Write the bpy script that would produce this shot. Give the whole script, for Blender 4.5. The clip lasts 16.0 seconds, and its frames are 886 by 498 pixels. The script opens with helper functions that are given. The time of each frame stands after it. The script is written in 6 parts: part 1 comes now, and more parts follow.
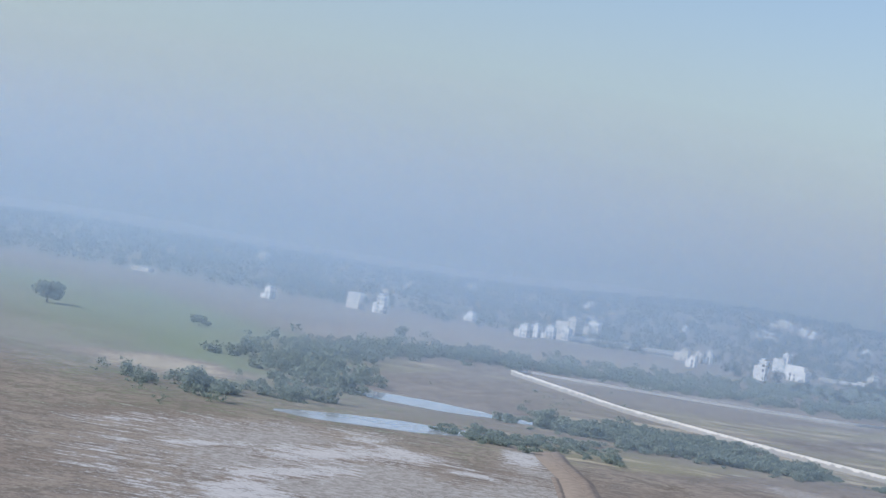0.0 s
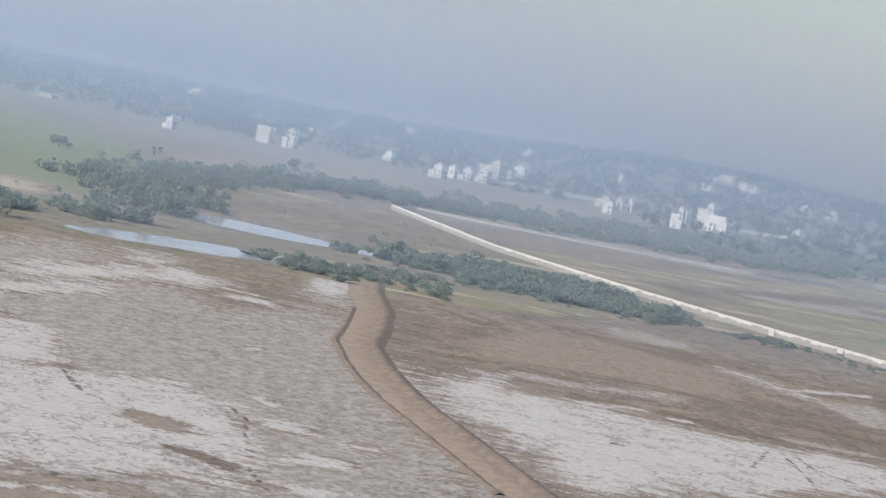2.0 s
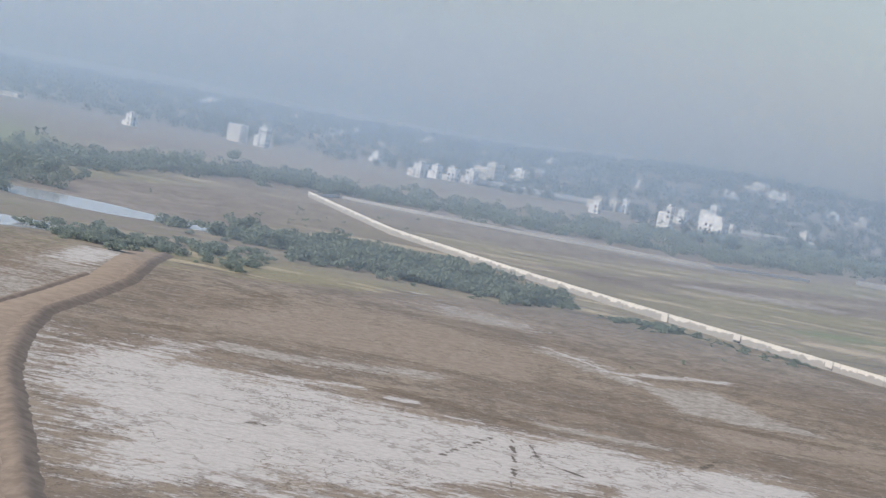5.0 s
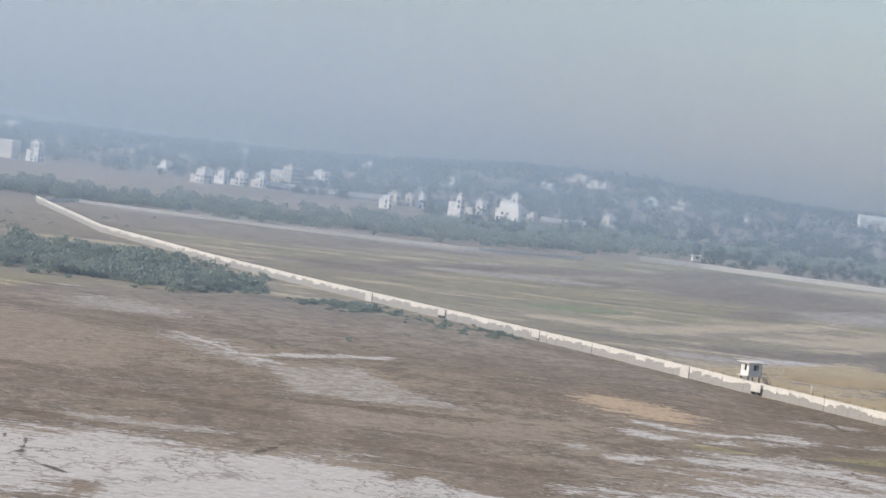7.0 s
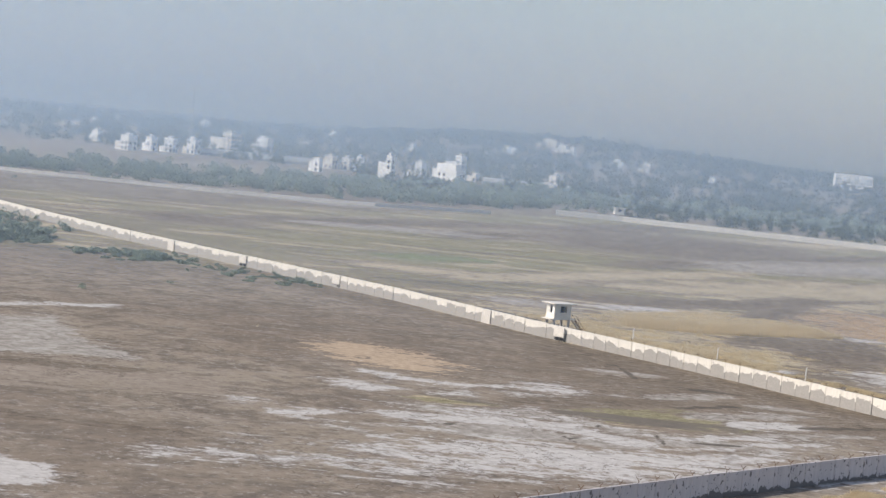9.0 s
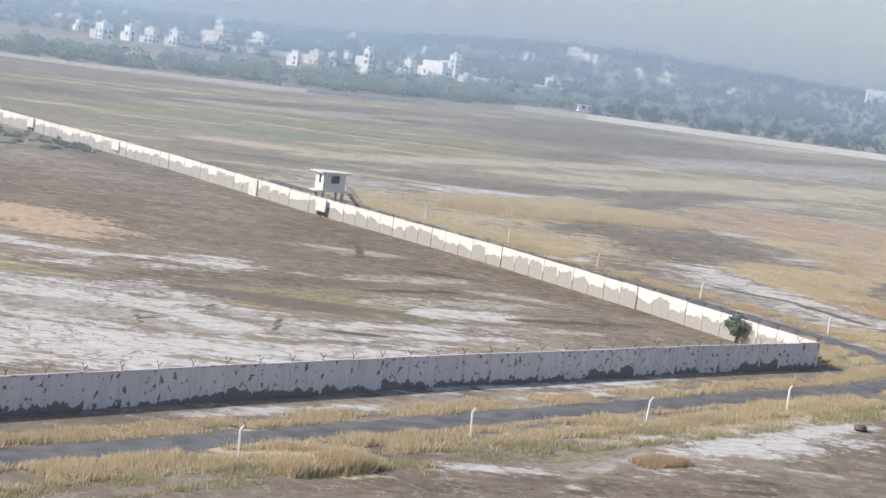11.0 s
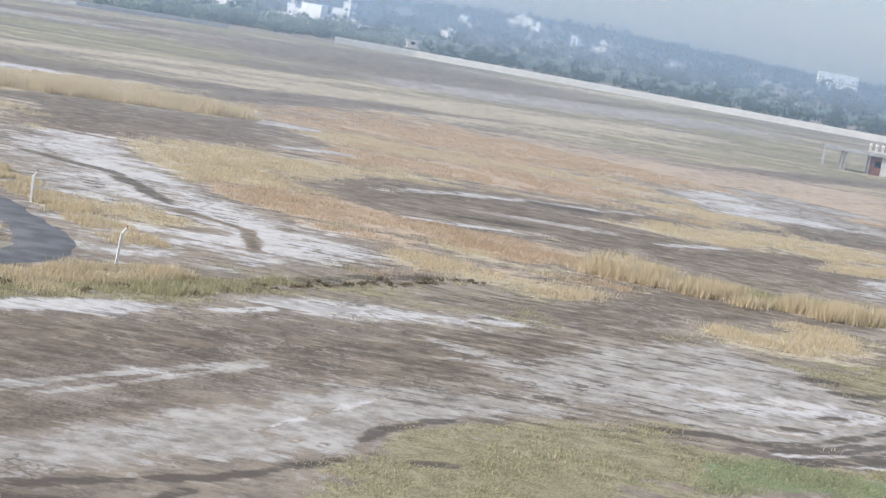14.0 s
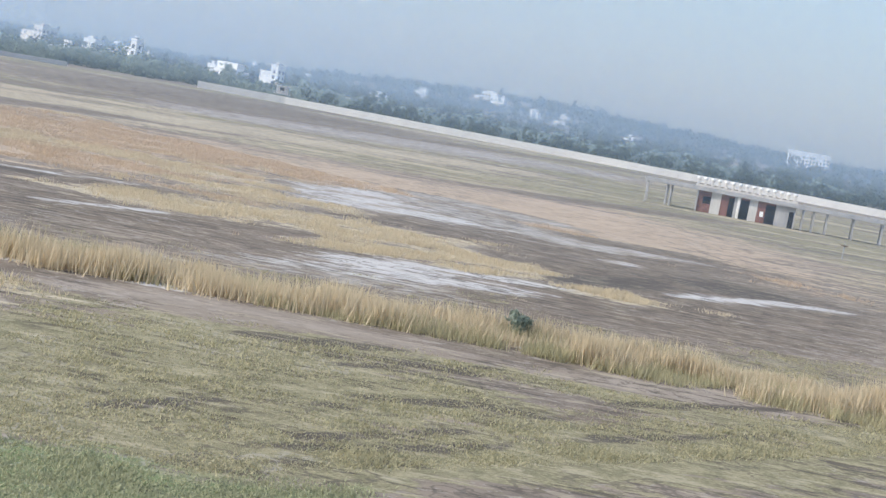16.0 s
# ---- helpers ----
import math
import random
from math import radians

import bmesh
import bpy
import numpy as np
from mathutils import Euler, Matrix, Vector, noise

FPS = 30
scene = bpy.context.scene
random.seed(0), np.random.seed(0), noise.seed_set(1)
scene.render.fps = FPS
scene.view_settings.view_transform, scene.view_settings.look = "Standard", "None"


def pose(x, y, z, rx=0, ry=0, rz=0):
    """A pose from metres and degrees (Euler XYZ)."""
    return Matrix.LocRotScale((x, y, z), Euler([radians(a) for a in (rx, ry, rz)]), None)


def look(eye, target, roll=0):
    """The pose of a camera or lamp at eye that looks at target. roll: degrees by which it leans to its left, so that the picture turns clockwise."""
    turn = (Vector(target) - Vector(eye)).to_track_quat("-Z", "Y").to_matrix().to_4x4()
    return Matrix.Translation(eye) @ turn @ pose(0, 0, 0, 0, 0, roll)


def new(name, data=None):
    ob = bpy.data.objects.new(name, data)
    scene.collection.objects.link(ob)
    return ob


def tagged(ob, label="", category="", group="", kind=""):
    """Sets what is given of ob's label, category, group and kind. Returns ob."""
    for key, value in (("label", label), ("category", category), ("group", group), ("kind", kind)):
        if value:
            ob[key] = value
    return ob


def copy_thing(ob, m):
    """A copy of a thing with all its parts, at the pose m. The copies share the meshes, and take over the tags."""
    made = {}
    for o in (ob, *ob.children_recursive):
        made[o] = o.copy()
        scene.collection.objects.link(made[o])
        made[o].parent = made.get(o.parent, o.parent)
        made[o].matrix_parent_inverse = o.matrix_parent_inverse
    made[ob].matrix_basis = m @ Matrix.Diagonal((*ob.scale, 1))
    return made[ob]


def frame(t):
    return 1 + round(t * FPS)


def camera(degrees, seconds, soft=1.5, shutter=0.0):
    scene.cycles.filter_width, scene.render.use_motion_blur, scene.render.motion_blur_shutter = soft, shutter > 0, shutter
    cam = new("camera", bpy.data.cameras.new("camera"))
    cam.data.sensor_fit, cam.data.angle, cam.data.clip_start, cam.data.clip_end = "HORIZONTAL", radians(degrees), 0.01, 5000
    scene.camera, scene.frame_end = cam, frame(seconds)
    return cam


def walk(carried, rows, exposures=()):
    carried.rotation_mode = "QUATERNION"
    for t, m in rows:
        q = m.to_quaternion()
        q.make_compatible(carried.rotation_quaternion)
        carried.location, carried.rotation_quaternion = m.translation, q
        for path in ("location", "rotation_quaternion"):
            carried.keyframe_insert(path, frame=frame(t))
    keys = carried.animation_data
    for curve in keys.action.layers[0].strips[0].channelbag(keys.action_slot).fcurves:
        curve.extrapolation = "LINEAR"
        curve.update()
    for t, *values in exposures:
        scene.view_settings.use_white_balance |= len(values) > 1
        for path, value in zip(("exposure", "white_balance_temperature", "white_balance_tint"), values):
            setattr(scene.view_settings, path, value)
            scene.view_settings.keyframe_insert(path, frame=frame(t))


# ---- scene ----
# The camera: looks out of the side of an aircraft that sinks towards its runway.
cam = camera(27.53, 16.0, soft=1.4)
walk(cam, [
    (0, look((-394.63, -9.06, 59.31), (-322.668, 60.373, 59.255), 9.25)),
    (0.5, look((-376.53, -8.26, 58.29), (-304.669, 61.244, 56.008), 9.68)),
    (1, look((-358.45, -7.49, 57.22), (-286.234, 61.412, 51.086), 10.24)),
    (1.5, look((-340.38, -6.76, 56.08), (-267.285, 60.609, 45.182), 11.62)),
    (2, look((-322.33, -6.07, 54.89), (-248.591, 61.034, 47.100), 11.10)),
    (2.5, look((-304.29, -5.41, 53.64), (-230.714, 61.874, 45.937), 11.39)),
    (3, look((-286.27, -4.79, 52.34), (-212.754, 62.625, 45.219), 11.62)),
    (3.2, look((-279.06, -4.56, 51.81), (-205.596, 62.907, 44.640), 11.50)),
    (5.3, look((-203.56, -2.43, 45.80), (-133.097, 68.200, 39.041), 10.52)),
    (5.5, look((-196.39, -2.27, 45.19), (-125.480, 67.981, 39.032), 10.11)),
    (6, look((-178.45, -1.87, 43.65), (-103.610, 64.254, 38.604), 8.45)),
    (6.5, look((-160.54, -1.52, 42.08), (-84.730, 63.558, 37.822), 7.33)),
    (7, look((-142.64, -1.20, 40.49), (-66.761, 63.726, 35.288), 7.23)),
    (7.5, look((-124.76, -0.92, 38.87), (-48.316, 63.320, 33.356), 7.04)),
    (8, look((-106.89, -0.67, 37.23), (-30.238, 63.381, 32.568), 6.49)),
    (8.5, look((-89.04, -0.47, 35.57), (-12.902, 64.132, 30.042), 6.11)),
    (10.8, look((-7.11, -0.00, 27.79), (67.002, 66.284, 17.131), 7.23)),
    (11, look((0.00, -0.00, 27.11), (73.591, 66.736, 15.680), 7.43)),
    (11.5, look((17.76, -0.02, 25.41), (90.872, 67.040, 12.849), 7.49)),
    (12, look((35.51, -0.07, 23.71), (109.265, 66.387, 11.773), 7.04)),
    (12.5, look((53.24, -0.17, 22.02), (127.475, 65.681, 9.670), 7.86)),
    (13, look((70.95, -0.30, 20.34), (145.682, 64.515, 5.693), 9.62)),
    (13.5, look((88.65, -0.47, 18.66), (162.923, 64.902, 4.162), 10.16)),
    (14, look((106.33, -0.67, 17.01), (180.051, 65.760, 4.665), 10.06)),
    (14.5, look((124.00, -0.92, 15.37), (197.524, 65.852, 3.684), 10.24)),
    (15, look((141.66, -1.20, 13.76), (214.921, 65.929, 2.518), 10.13)),
    (15.5, look((159.29, -1.52, 12.16), (232.778, 65.578, 2.237), 10.17)),
    (16, look((176.92, -1.87, 10.60), (250.072, 65.877, 2.955), 10.57)),
], exposures=((0, 0.12, 5900, 9.5), (0.7, 0.1, 6300, 9.5), (1.5, 0.2, 6750, 10), (3, 0.17, 6700, 10), (6.5, 0.16, 6750, 10), (8.5, 0.2, 6850, 10.5), (11, 0.52, 6650, 10), (12.5, 0.54, 6550, 9.5), (13.5, 0.64, 6450, 9.2), (14.5, 0.57, 6250, 8.2), (16, 0.57, 6200, 8.2)))

# ---- light ----
SUN_DIR = Vector((-0.74, 0.43, 0.62)).normalized()      # towards the sun
world = bpy.data.worlds.new("world")
scene.world = world
world.use_nodes = True
wn = world.node_tree
sky = wn.nodes.new("ShaderNodeTexSky")
sky.sky_type = "NISHITA"
sky.sun_disc = False
sky.sun_elevation = math.asin(SUN_DIR.z)
sky.sun_rotation = math.atan2(SUN_DIR.x, SUN_DIR.y)
sky.air_density, sky.dust_density, sky.ozone_density = 1.5, 1.6, 3.0
dusty = wn.nodes.new("ShaderNodeMix")                  # dust greys the sky's blue-green
dusty.data_type, dusty.blend_type = "RGBA", "MULTIPLY"
dusty.inputs[0].default_value = 1.0
dusty.inputs[7].default_value = (0.955, 0.92, 1.03, 1)
wn.links.new(sky.outputs[0], dusty.inputs[6])
wn.links.new(dusty.outputs[2], wn.nodes["Background"].inputs[0])
wn.nodes["Background"].inputs[1].default_value = 0.13
sun = new("sun", bpy.data.lights.new("sun", "SUN"))
sun.data.energy, sun.data.angle, sun.data.color = 3.4, radians(1.5), (1.0, 0.95, 0.88)
sun.matrix_world = look((0, 0, 200), Vector((0, 0, 200)) - SUN_DIR)


# ---- materials ----
def smooth(a, b, x):
    t = np.clip((x - a) / (b - a), 0, 1)
    return t * t * (3 - 2 * t)


class Nodes:
    """A short hand for node trees."""
    def __init__(self, name):
        self.m = bpy.data.materials.new(name)
        self.m.use_nodes = True
        self.t = self.m.node_tree
        self.bsdf = self.t.nodes["Principled BSDF"]
        self.co = self.t.nodes.new("ShaderNodeTexCoord").outputs["Object"]

    def put(self, socket, v):
        if isinstance(v, bpy.types.NodeSocket):
            self.t.links.new(v, socket)
        elif isinstance(v, tuple) and len(v) == 3 and socket.type == "RGBA":
            socket.default_value = (*v, 1)
        else:
            socket.default_value = v

    def noise(self, scale, detail=4.0, co=None, rough=0.55, stretch=None):
        n = self.t.nodes.new("ShaderNodeTexNoise")
        n.inputs["Scale"].default_value, n.inputs["Detail"].default_value, n.inputs["Roughness"].default_value = scale, detail, rough
        src = co or self.co
        if stretch:
            mp = self.t.nodes.new("ShaderNodeMapping")
            self.put(mp.inputs["Vector"], src)
            mp.inputs["Scale"].default_value = stretch
            src = mp.outputs[0]
        self.put(n.inputs["Vector"], src)
        return n.outputs["Fac"]

    def math(self, op, a, b=0.0, c=0.0):
        n = self.t.nodes.new("ShaderNodeMath")
        n.operation = op
        for s, v in zip(n.inputs, (a, b, c)):
            self.put(s, v)
        return n.outputs[0]

    def step(self, v, lo, hi, out0=0.0, out1=1.0):
        n = self.t.nodes.new("ShaderNodeMapRange")
        n.interpolation_type = "SMOOTHSTEP"
        for s, q in zip(n.inputs, (v, lo, hi, out0, out1)):
            self.put(s, q)
        return n.outputs[0]

    def mix(self, f, a, b, kind="MIX"):
        n = self.t.nodes.new("ShaderNodeMix")
        n.data_type, n.blend_type = "RGBA", kind
        self.put(n.inputs[0], f), self.put(n.inputs[6], a), self.put(n.inputs[7], b)
        return n.outputs[2]

    def random(self):
        return self.t.nodes.new("ShaderNodeObjectInfo").outputs["Random"]

    def island(self):
        return self.t.nodes.new("ShaderNodeNewGeometry").outputs["Random Per Island"]

    def done(self, colour, rough=0.9, bump=None, strength=0.3, distance=0.02, metal=0.0):
        self.put(self.bsdf.inputs["Base Color"], colour)
        self.put(self.bsdf.inputs["Roughness"], rough)
        self.put(self.bsdf.inputs["Metallic"], metal)
        self.bsdf.inputs["Specular IOR Level"].default_value = 0.25
        if bump is not None:
            b = self.t.nodes.new("ShaderNodeBump")
            b.inputs["Strength"].default_value, b.inputs["Distance"].default_value = strength, distance
            self.put(b.inputs["Height"], bump)
            self.put(self.bsdf.inputs["Normal"], b.outputs[0])
        return self.m


def plain(name, a, b, scale=2.0, fine=12.0, rough=0.85, bump=0.25):
    """Two tones mixed by coarse and fine grain, with a little difference between objects."""
    n = Nodes(name)
    f = n.math("ADD", n.math("MULTIPLY", n.noise(scale), 0.65), n.math("MULTIPLY", n.noise(fine, 6), 0.35))
    f = n.math("ADD", n.step(f, 0.35, 0.65), n.math("MULTIPLY", n.math("SUBTRACT", n.random(), 0.5), 0.35))
    return n.done(n.mix(f, a, b), rough, n.noise(fine * 2), bump)


def foliage(name, dark, light):
    n = Nodes(name)
    colour = n.mix(n.math("ADD", n.math("MULTIPLY", n.island(), 0.55), n.math("MULTIPLY", n.noise(0.07, 4), 0.45)), dark, light)
    m = n.done(colour, 0.8)
    thin, both = n.t.nodes.new("ShaderNodeBsdfTranslucent"), n.t.nodes.new("ShaderNodeMixShader")
    n.put(thin.inputs["Color"], colour)
    both.inputs[0].default_value = 0.45
    n.put(both.inputs[1], n.bsdf.outputs[0]), n.put(both.inputs[2], thin.outputs[0])
    n.put(n.t.nodes["Material Output"].inputs["Surface"], both.outputs[0])
    return m


M_WHITE = plain("lime_washed_plaster", (0.62, 0.60, 0.55), (0.82, 0.80, 0.76), 0.6, 5)
M_CREAM = plain("cream_plaster", (0.50, 0.46, 0.40), (0.68, 0.63, 0.55), 0.6, 5)
M_GREYWALL = plain("bare_cement", (0.30, 0.29, 0.28), (0.42, 0.40, 0.38), 0.8, 6)
M_DARK = plain("dark_opening", (0.02, 0.022, 0.025), (0.04, 0.04, 0.045), 1, 8, 0.4)
M_BRICK = plain("weathered_red_brick", (0.15, 0.075, 0.06), (0.24, 0.115, 0.09), 1.2, 9)
M_RUST = plain("rusty_steel", (0.10, 0.055, 0.035), (0.19, 0.11, 0.07), 3, 20)
M_ROOF = plain("weathered_sheet_roof", (0.30, 0.31, 0.33), (0.45, 0.45, 0.46), 0.5, 6, 0.6)
M_STONE = plain("dark_stone", (0.09, 0.075, 0.06), (0.17, 0.14, 0.115), 2, 10)
M_LEAF_FAR = foliage("wood_foliage", (0.035, 0.05, 0.03), (0.08, 0.10, 0.055))
M_LEAF_SCRUB = foliage("scrub_foliage", (0.175, 0.22, 0.175), (0.285, 0.325, 0.245))
M_BARK = plain("bark", (0.06, 0.045, 0.03), (0.13, 0.10, 0.07), 3, 15)
M_STRAW = foliage("dry_straw", (0.50, 0.41, 0.265), (0.72, 0.61, 0.42))
M_OLIVE = foliage("olive_grass", (0.32, 0.30, 0.17), (0.54, 0.48, 0.30))
M_GREENGRASS = foliage("green_grass", (0.30, 0.31, 0.18), (0.46, 0.445, 0.27))
M_BRUSH = foliage("dry_brush", (0.12, 0.095, 0.06), (0.26, 0.205, 0.13))
M_RUSTGRASS = foliage("russet_grass", (0.46, 0.345, 0.23), (0.64, 0.50, 0.345))


# Compound-wall plaster: lime wash above, worn to bare cement below along a ragged edge.
def wall_paint(name, high, low, edge, spread, blotch, arch):
    n = Nodes(name)
    sep = n.t.nodes.new("ShaderNodeSeparateXYZ")
    n.put(sep.inputs[0], n.co)
    off = n.math("MULTIPLY", n.random(), 60.0)
    cmb = n.t.nodes.new("ShaderNodeCombineXYZ")
    n.put(cmb.inputs[0], n.math("ADD", sep.outputs[0], off)), n.put(cmb.inputs[1], sep.outputs[1]), n.put(cmb.inputs[2], sep.outputs[2])
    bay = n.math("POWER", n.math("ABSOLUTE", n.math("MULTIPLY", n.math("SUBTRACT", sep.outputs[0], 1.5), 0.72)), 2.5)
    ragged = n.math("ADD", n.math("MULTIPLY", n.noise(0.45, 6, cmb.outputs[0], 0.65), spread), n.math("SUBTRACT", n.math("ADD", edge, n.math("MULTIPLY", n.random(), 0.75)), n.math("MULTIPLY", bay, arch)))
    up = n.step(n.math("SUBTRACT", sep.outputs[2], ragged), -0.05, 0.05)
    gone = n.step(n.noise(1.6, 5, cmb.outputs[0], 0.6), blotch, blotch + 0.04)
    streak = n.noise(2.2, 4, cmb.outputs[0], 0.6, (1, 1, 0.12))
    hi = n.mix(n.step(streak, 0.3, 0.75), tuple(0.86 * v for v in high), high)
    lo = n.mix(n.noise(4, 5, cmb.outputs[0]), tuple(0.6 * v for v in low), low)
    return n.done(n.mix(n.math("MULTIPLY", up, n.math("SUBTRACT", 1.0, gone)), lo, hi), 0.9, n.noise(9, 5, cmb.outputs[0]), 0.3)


M_PALE = plain("pale_weathered_plaster", (0.48, 0.455, 0.415), (0.63, 0.60, 0.545), 0.3, 4)
M_PANEL_LIME = wall_paint("lime_wash_over_cement", (0.66, 0.63, 0.57), (0.385, 0.37, 0.345), 0.0, 2.6, 0.64, 0.16)
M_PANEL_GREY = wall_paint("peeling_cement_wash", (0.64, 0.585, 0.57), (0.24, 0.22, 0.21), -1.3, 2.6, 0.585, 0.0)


# ---- the ground ----
VIEW = Vector((0.737, 0.676))                   # from the flight path over the fields to the town


def rise(x, y):
    """The height of the ground: level fields, then low wooded hills behind the town."""
    d = x * VIEW.x + y * VIEW.y
    s = x * VIEW.y - y * VIEW.x
    low = 2.2 * smooth(470, 680, d) * smooth(-150, 30, s)
    return low + smooth(1150, 2500, d) * (9 + 15 * smooth(-500, 150, s) + (3 + 4 * smooth(-300, 100, s)) * (np.sin(s / 260 + 0.6) + 0.6 * np.sin(s / 110)))


def gz(x, y):
    return float(rise(np.float64(x), np.float64(y)))


PATCHES = []


def patch(kind, cx, cy, ux, uy, vx, vy):
    """An oval stretch of one kind of ground: centre and two half axes."""
    PATCHES.append((kind, cx, cy, ux, uy, vx, vy))


patch("salt", -110.1, 297.7, 24.0, -30.8, -37.4, -52.2)
patch("salt", -157.6, 211.7, 14.6, -26.3, 27.9, 35.9)
patch("salt", -163.6, 238.8, 16.9, -13.1, 21.4, 33.6)
patch("mud", -204.9, 168.1, 18.7, -10.8, -8.0, -11.4)
patch("mud", -146.0, 192.9, 9.8, 16.3, 3.4, -1.6)
patch("salt", -176.2, 150.3, 13.7, -9.1, 10.3, 13.0)
patch("sand", -103.1, 231.3, -26.6, -44.3, 29.7, 19.2)
patch("salt", -117.6, 205.1, 2.8, -3.6, 5.6, 5.7)
patch("salt", -141.4, 168.4, 2.4, -4.2, 3.7, 3.6)
patch("salt", -127.3, 185.2, 2.6, -4.0, 4.0, 3.9)
patch("salt", -41.2, 204.5, 9.2, -37.9, 40.2, 33.2)
patch("salt", 105.7, 293.8, -7.5, -20.8, 13.6, 12.7)
patch("sand", 52.9, 279.5, 12.8, -48.2, 41.9, 37.8)
patch("salt", -59.9, 378.4, 40.6, -5.8, -10.6, -15.2)
patch("salt", -33.2, 349.2, 14.5, -5.8, -9.3, -11.3)
patch("salt", 20.6, 344.1, 1.1, -6.9, -17.9, -15.8)
patch("green", 173.9, 768.4, -19.6, -174.6, 162.7, 204.2)
patch("green", 223.1, 922.9, 14.5, -93.7, 102.8, 145.1)
patch("sand", 40.5, 592.2, 27.0, -42.3, 33.2, 51.0)
patch("sand", 603.5, 953.2, 101.7, -47.0, 107.0, 104.9)
patch("olive", 85.3, 345.9, 50.8, -26.2, 19.0, 28.2)
patch("olive", 209.1, 582.6, 47.5, -25.5, 45.0, 47.3)
patch("salt", -46.8, 211.5, 26.9, -18.7, 17.9, 27.3)
patch("salt", 100.7, 289.9, 5.1, -11.8, 17.4, 15.9)
patch("salt", 83.0, 233.6, -3.8, -42.0, 22.5, 18.2)
patch("sand", 75.7, 257.2, 3.1, -44.1, 33.7, 28.3)
patch("salt", 106.8, 295.7, 0.4, -18.3, 10.9, 13.3)
patch("salt", 80.5, 215.0, 5.1, -19.8, 13.2, 13.2)
patch("salt", -5.7, 178.0, 1.3, -10.9, 5.7, 7.8)
patch("salt", -4.8, 152.9, 17.2, -13.5, 6.4, 7.6)
patch("sand", 133.2, 182.3, -7.0, -14.2, 17.3, 11.9)
patch("mud", 178.9, 228.8, -7.0, -43.5, 26.8, 21.1)
patch("salt", 95.8, 126.5, 10.6, -11.8, 10.6, 12.8)
patch("salt", 113.3, 112.1, 13.0, -7.0, 5.4, 4.1)
patch("russet", 125.7, 177.6, 5.3, -4.5, 8.6, 12.4)
patch("salt", 124.5, 144.0, 2.4, -2.7, 3.8, 4.5)
patch("salt", 136.9, 120.2, 5.7, -4.2, 2.3, 2.1)
patch("mud", 171.4, 183.5, -6.7, -58.5, 28.6, 26.1)
patch("mud", 163.1, 201.6, 15.8, -23.7, 17.8, 18.6)
patch("straw", 245.1, 197.2, 23.3, -13.5, 22.8, 18.8)
patch("mud", 220.4, 160.9, 0.7, -19.7, 23.8, 17.9)
patch("mud", 262.4, 238.2, 7.7, -17.3, 12.7, 11.7)
patch("salt", 248.4, 222.0, 9.9, -4.5, 4.7, 4.3)
patch("straw", 201.8, 161.8, 5.3, -4.6, 11.4, 8.4)
patch("straw", 201.1, 194.6, -13.0, -37.8, 14.8, 7.2)
patch("olive", 324.0, 405.2, 37.8, -54.0, 44.8, 51.4)
patch("olive", 331.9, 322.0, 27.7, -33.7, 32.6, 28.0)
patch("mud", 428.8, 443.2, 58.1, -50.2, 56.6, 48.1)
patch("straw", 417.2, 306.0, 15.4, -58.5, 48.7, 36.1)
patch("straw", 270.1, 285.8, 15.5, -26.7, 14.4, 13.7)
patch("mud", 510.1, 349.4, 23.9, -41.4, 46.1, 31.9)
patch("salt", 202.8, 127.5, -9.9, -23.7, 9.2, 8.9)
patch("salt", 190.8, 91.8, 5.7, -3.9, 8.6, 6.0)
patch("salt", 184.2, 100.7, 0.1, -5.3, 4.6, 3.7)
patch("straw", 224.8, 136.5, 11.1, -5.2, 12.0, 10.7)
patch("russet", 211.7, 107.0, 3.2, -18.9, 12.6, 8.8)
patch("straw", 292.6, 155.7, 10.5, -22.3, 44.4, 28.6)
patch("russet", 293.2, 169.9, 14.7, -6.3, 18.6, 12.4)
patch("mud", 218.3, 154.8, -14.9, -32.2, 14.1, 15.5)
patch("mud", 234.2, 115.8, 3.8, -12.7, 7.0, 4.6)
patch("salt", 244.9, 118.5, 8.2, -3.8, 3.0, 1.9)
patch("salt", 115.7, 71.1, 13.0, 1.1, 2.2, 3.4)
patch("salt", 127.8, 72.9, 5.3, -0.8, -1.6, -1.6)
patch("salt", 161.9, 71.1, 4.7, -1.3, 1.2, 1.3)
patch("salt", 151.7, 71.5, 5.3, -0.7, 1.0, 1.2)
patch("salt", 179.1, 70.0, 4.4, -2.1, 2.2, 1.8)
patch("salt", 143.4, 72.7, 3.6, -0.7, 0.8, 1.2)
patch("mud", 137.2, 59.9, 18.6, -8.3, 11.9, 9.2)
patch("olive", 162.2, 88.7, 1.5, -3.4, 5.3, 5.7)
patch("straw", 128.4, 77.0, 17.8, -1.0, 2.2, 2.5)
patch("olive", 167.0, 75.7, 4.9, -2.9, 6.5, 4.6)
patch("salt", 180.9, 70.2, 8.1, -3.2, 1.2, 1.6)
patch("salt", 190.1, 46.5, 5.8, -3.1, 2.5, 2.6)
patch("ash", 167.1, 54.1, 4.7, -4.6, 1.5, 2.5)
patch("mud", 174.4, 61.4, 9.9, -3.1, 3.5, 4.2)
patch("mud", 181.1, 50.2, 4.3, -4.1, 0.7, 2.7)
patch("green", 174.2, 38.9, 4.8, -1.3, 1.9, 1.7)
patch("straw", 214.1, 61.2, 3.1, -2.8, 5.9, 4.3)
patch("salt", 305.0, 127.6, 6.8, -7.1, 7.9, 5.8)
patch("mud", 249.7, 102.1, 17.9, -13.7, 17.3, 14.0)
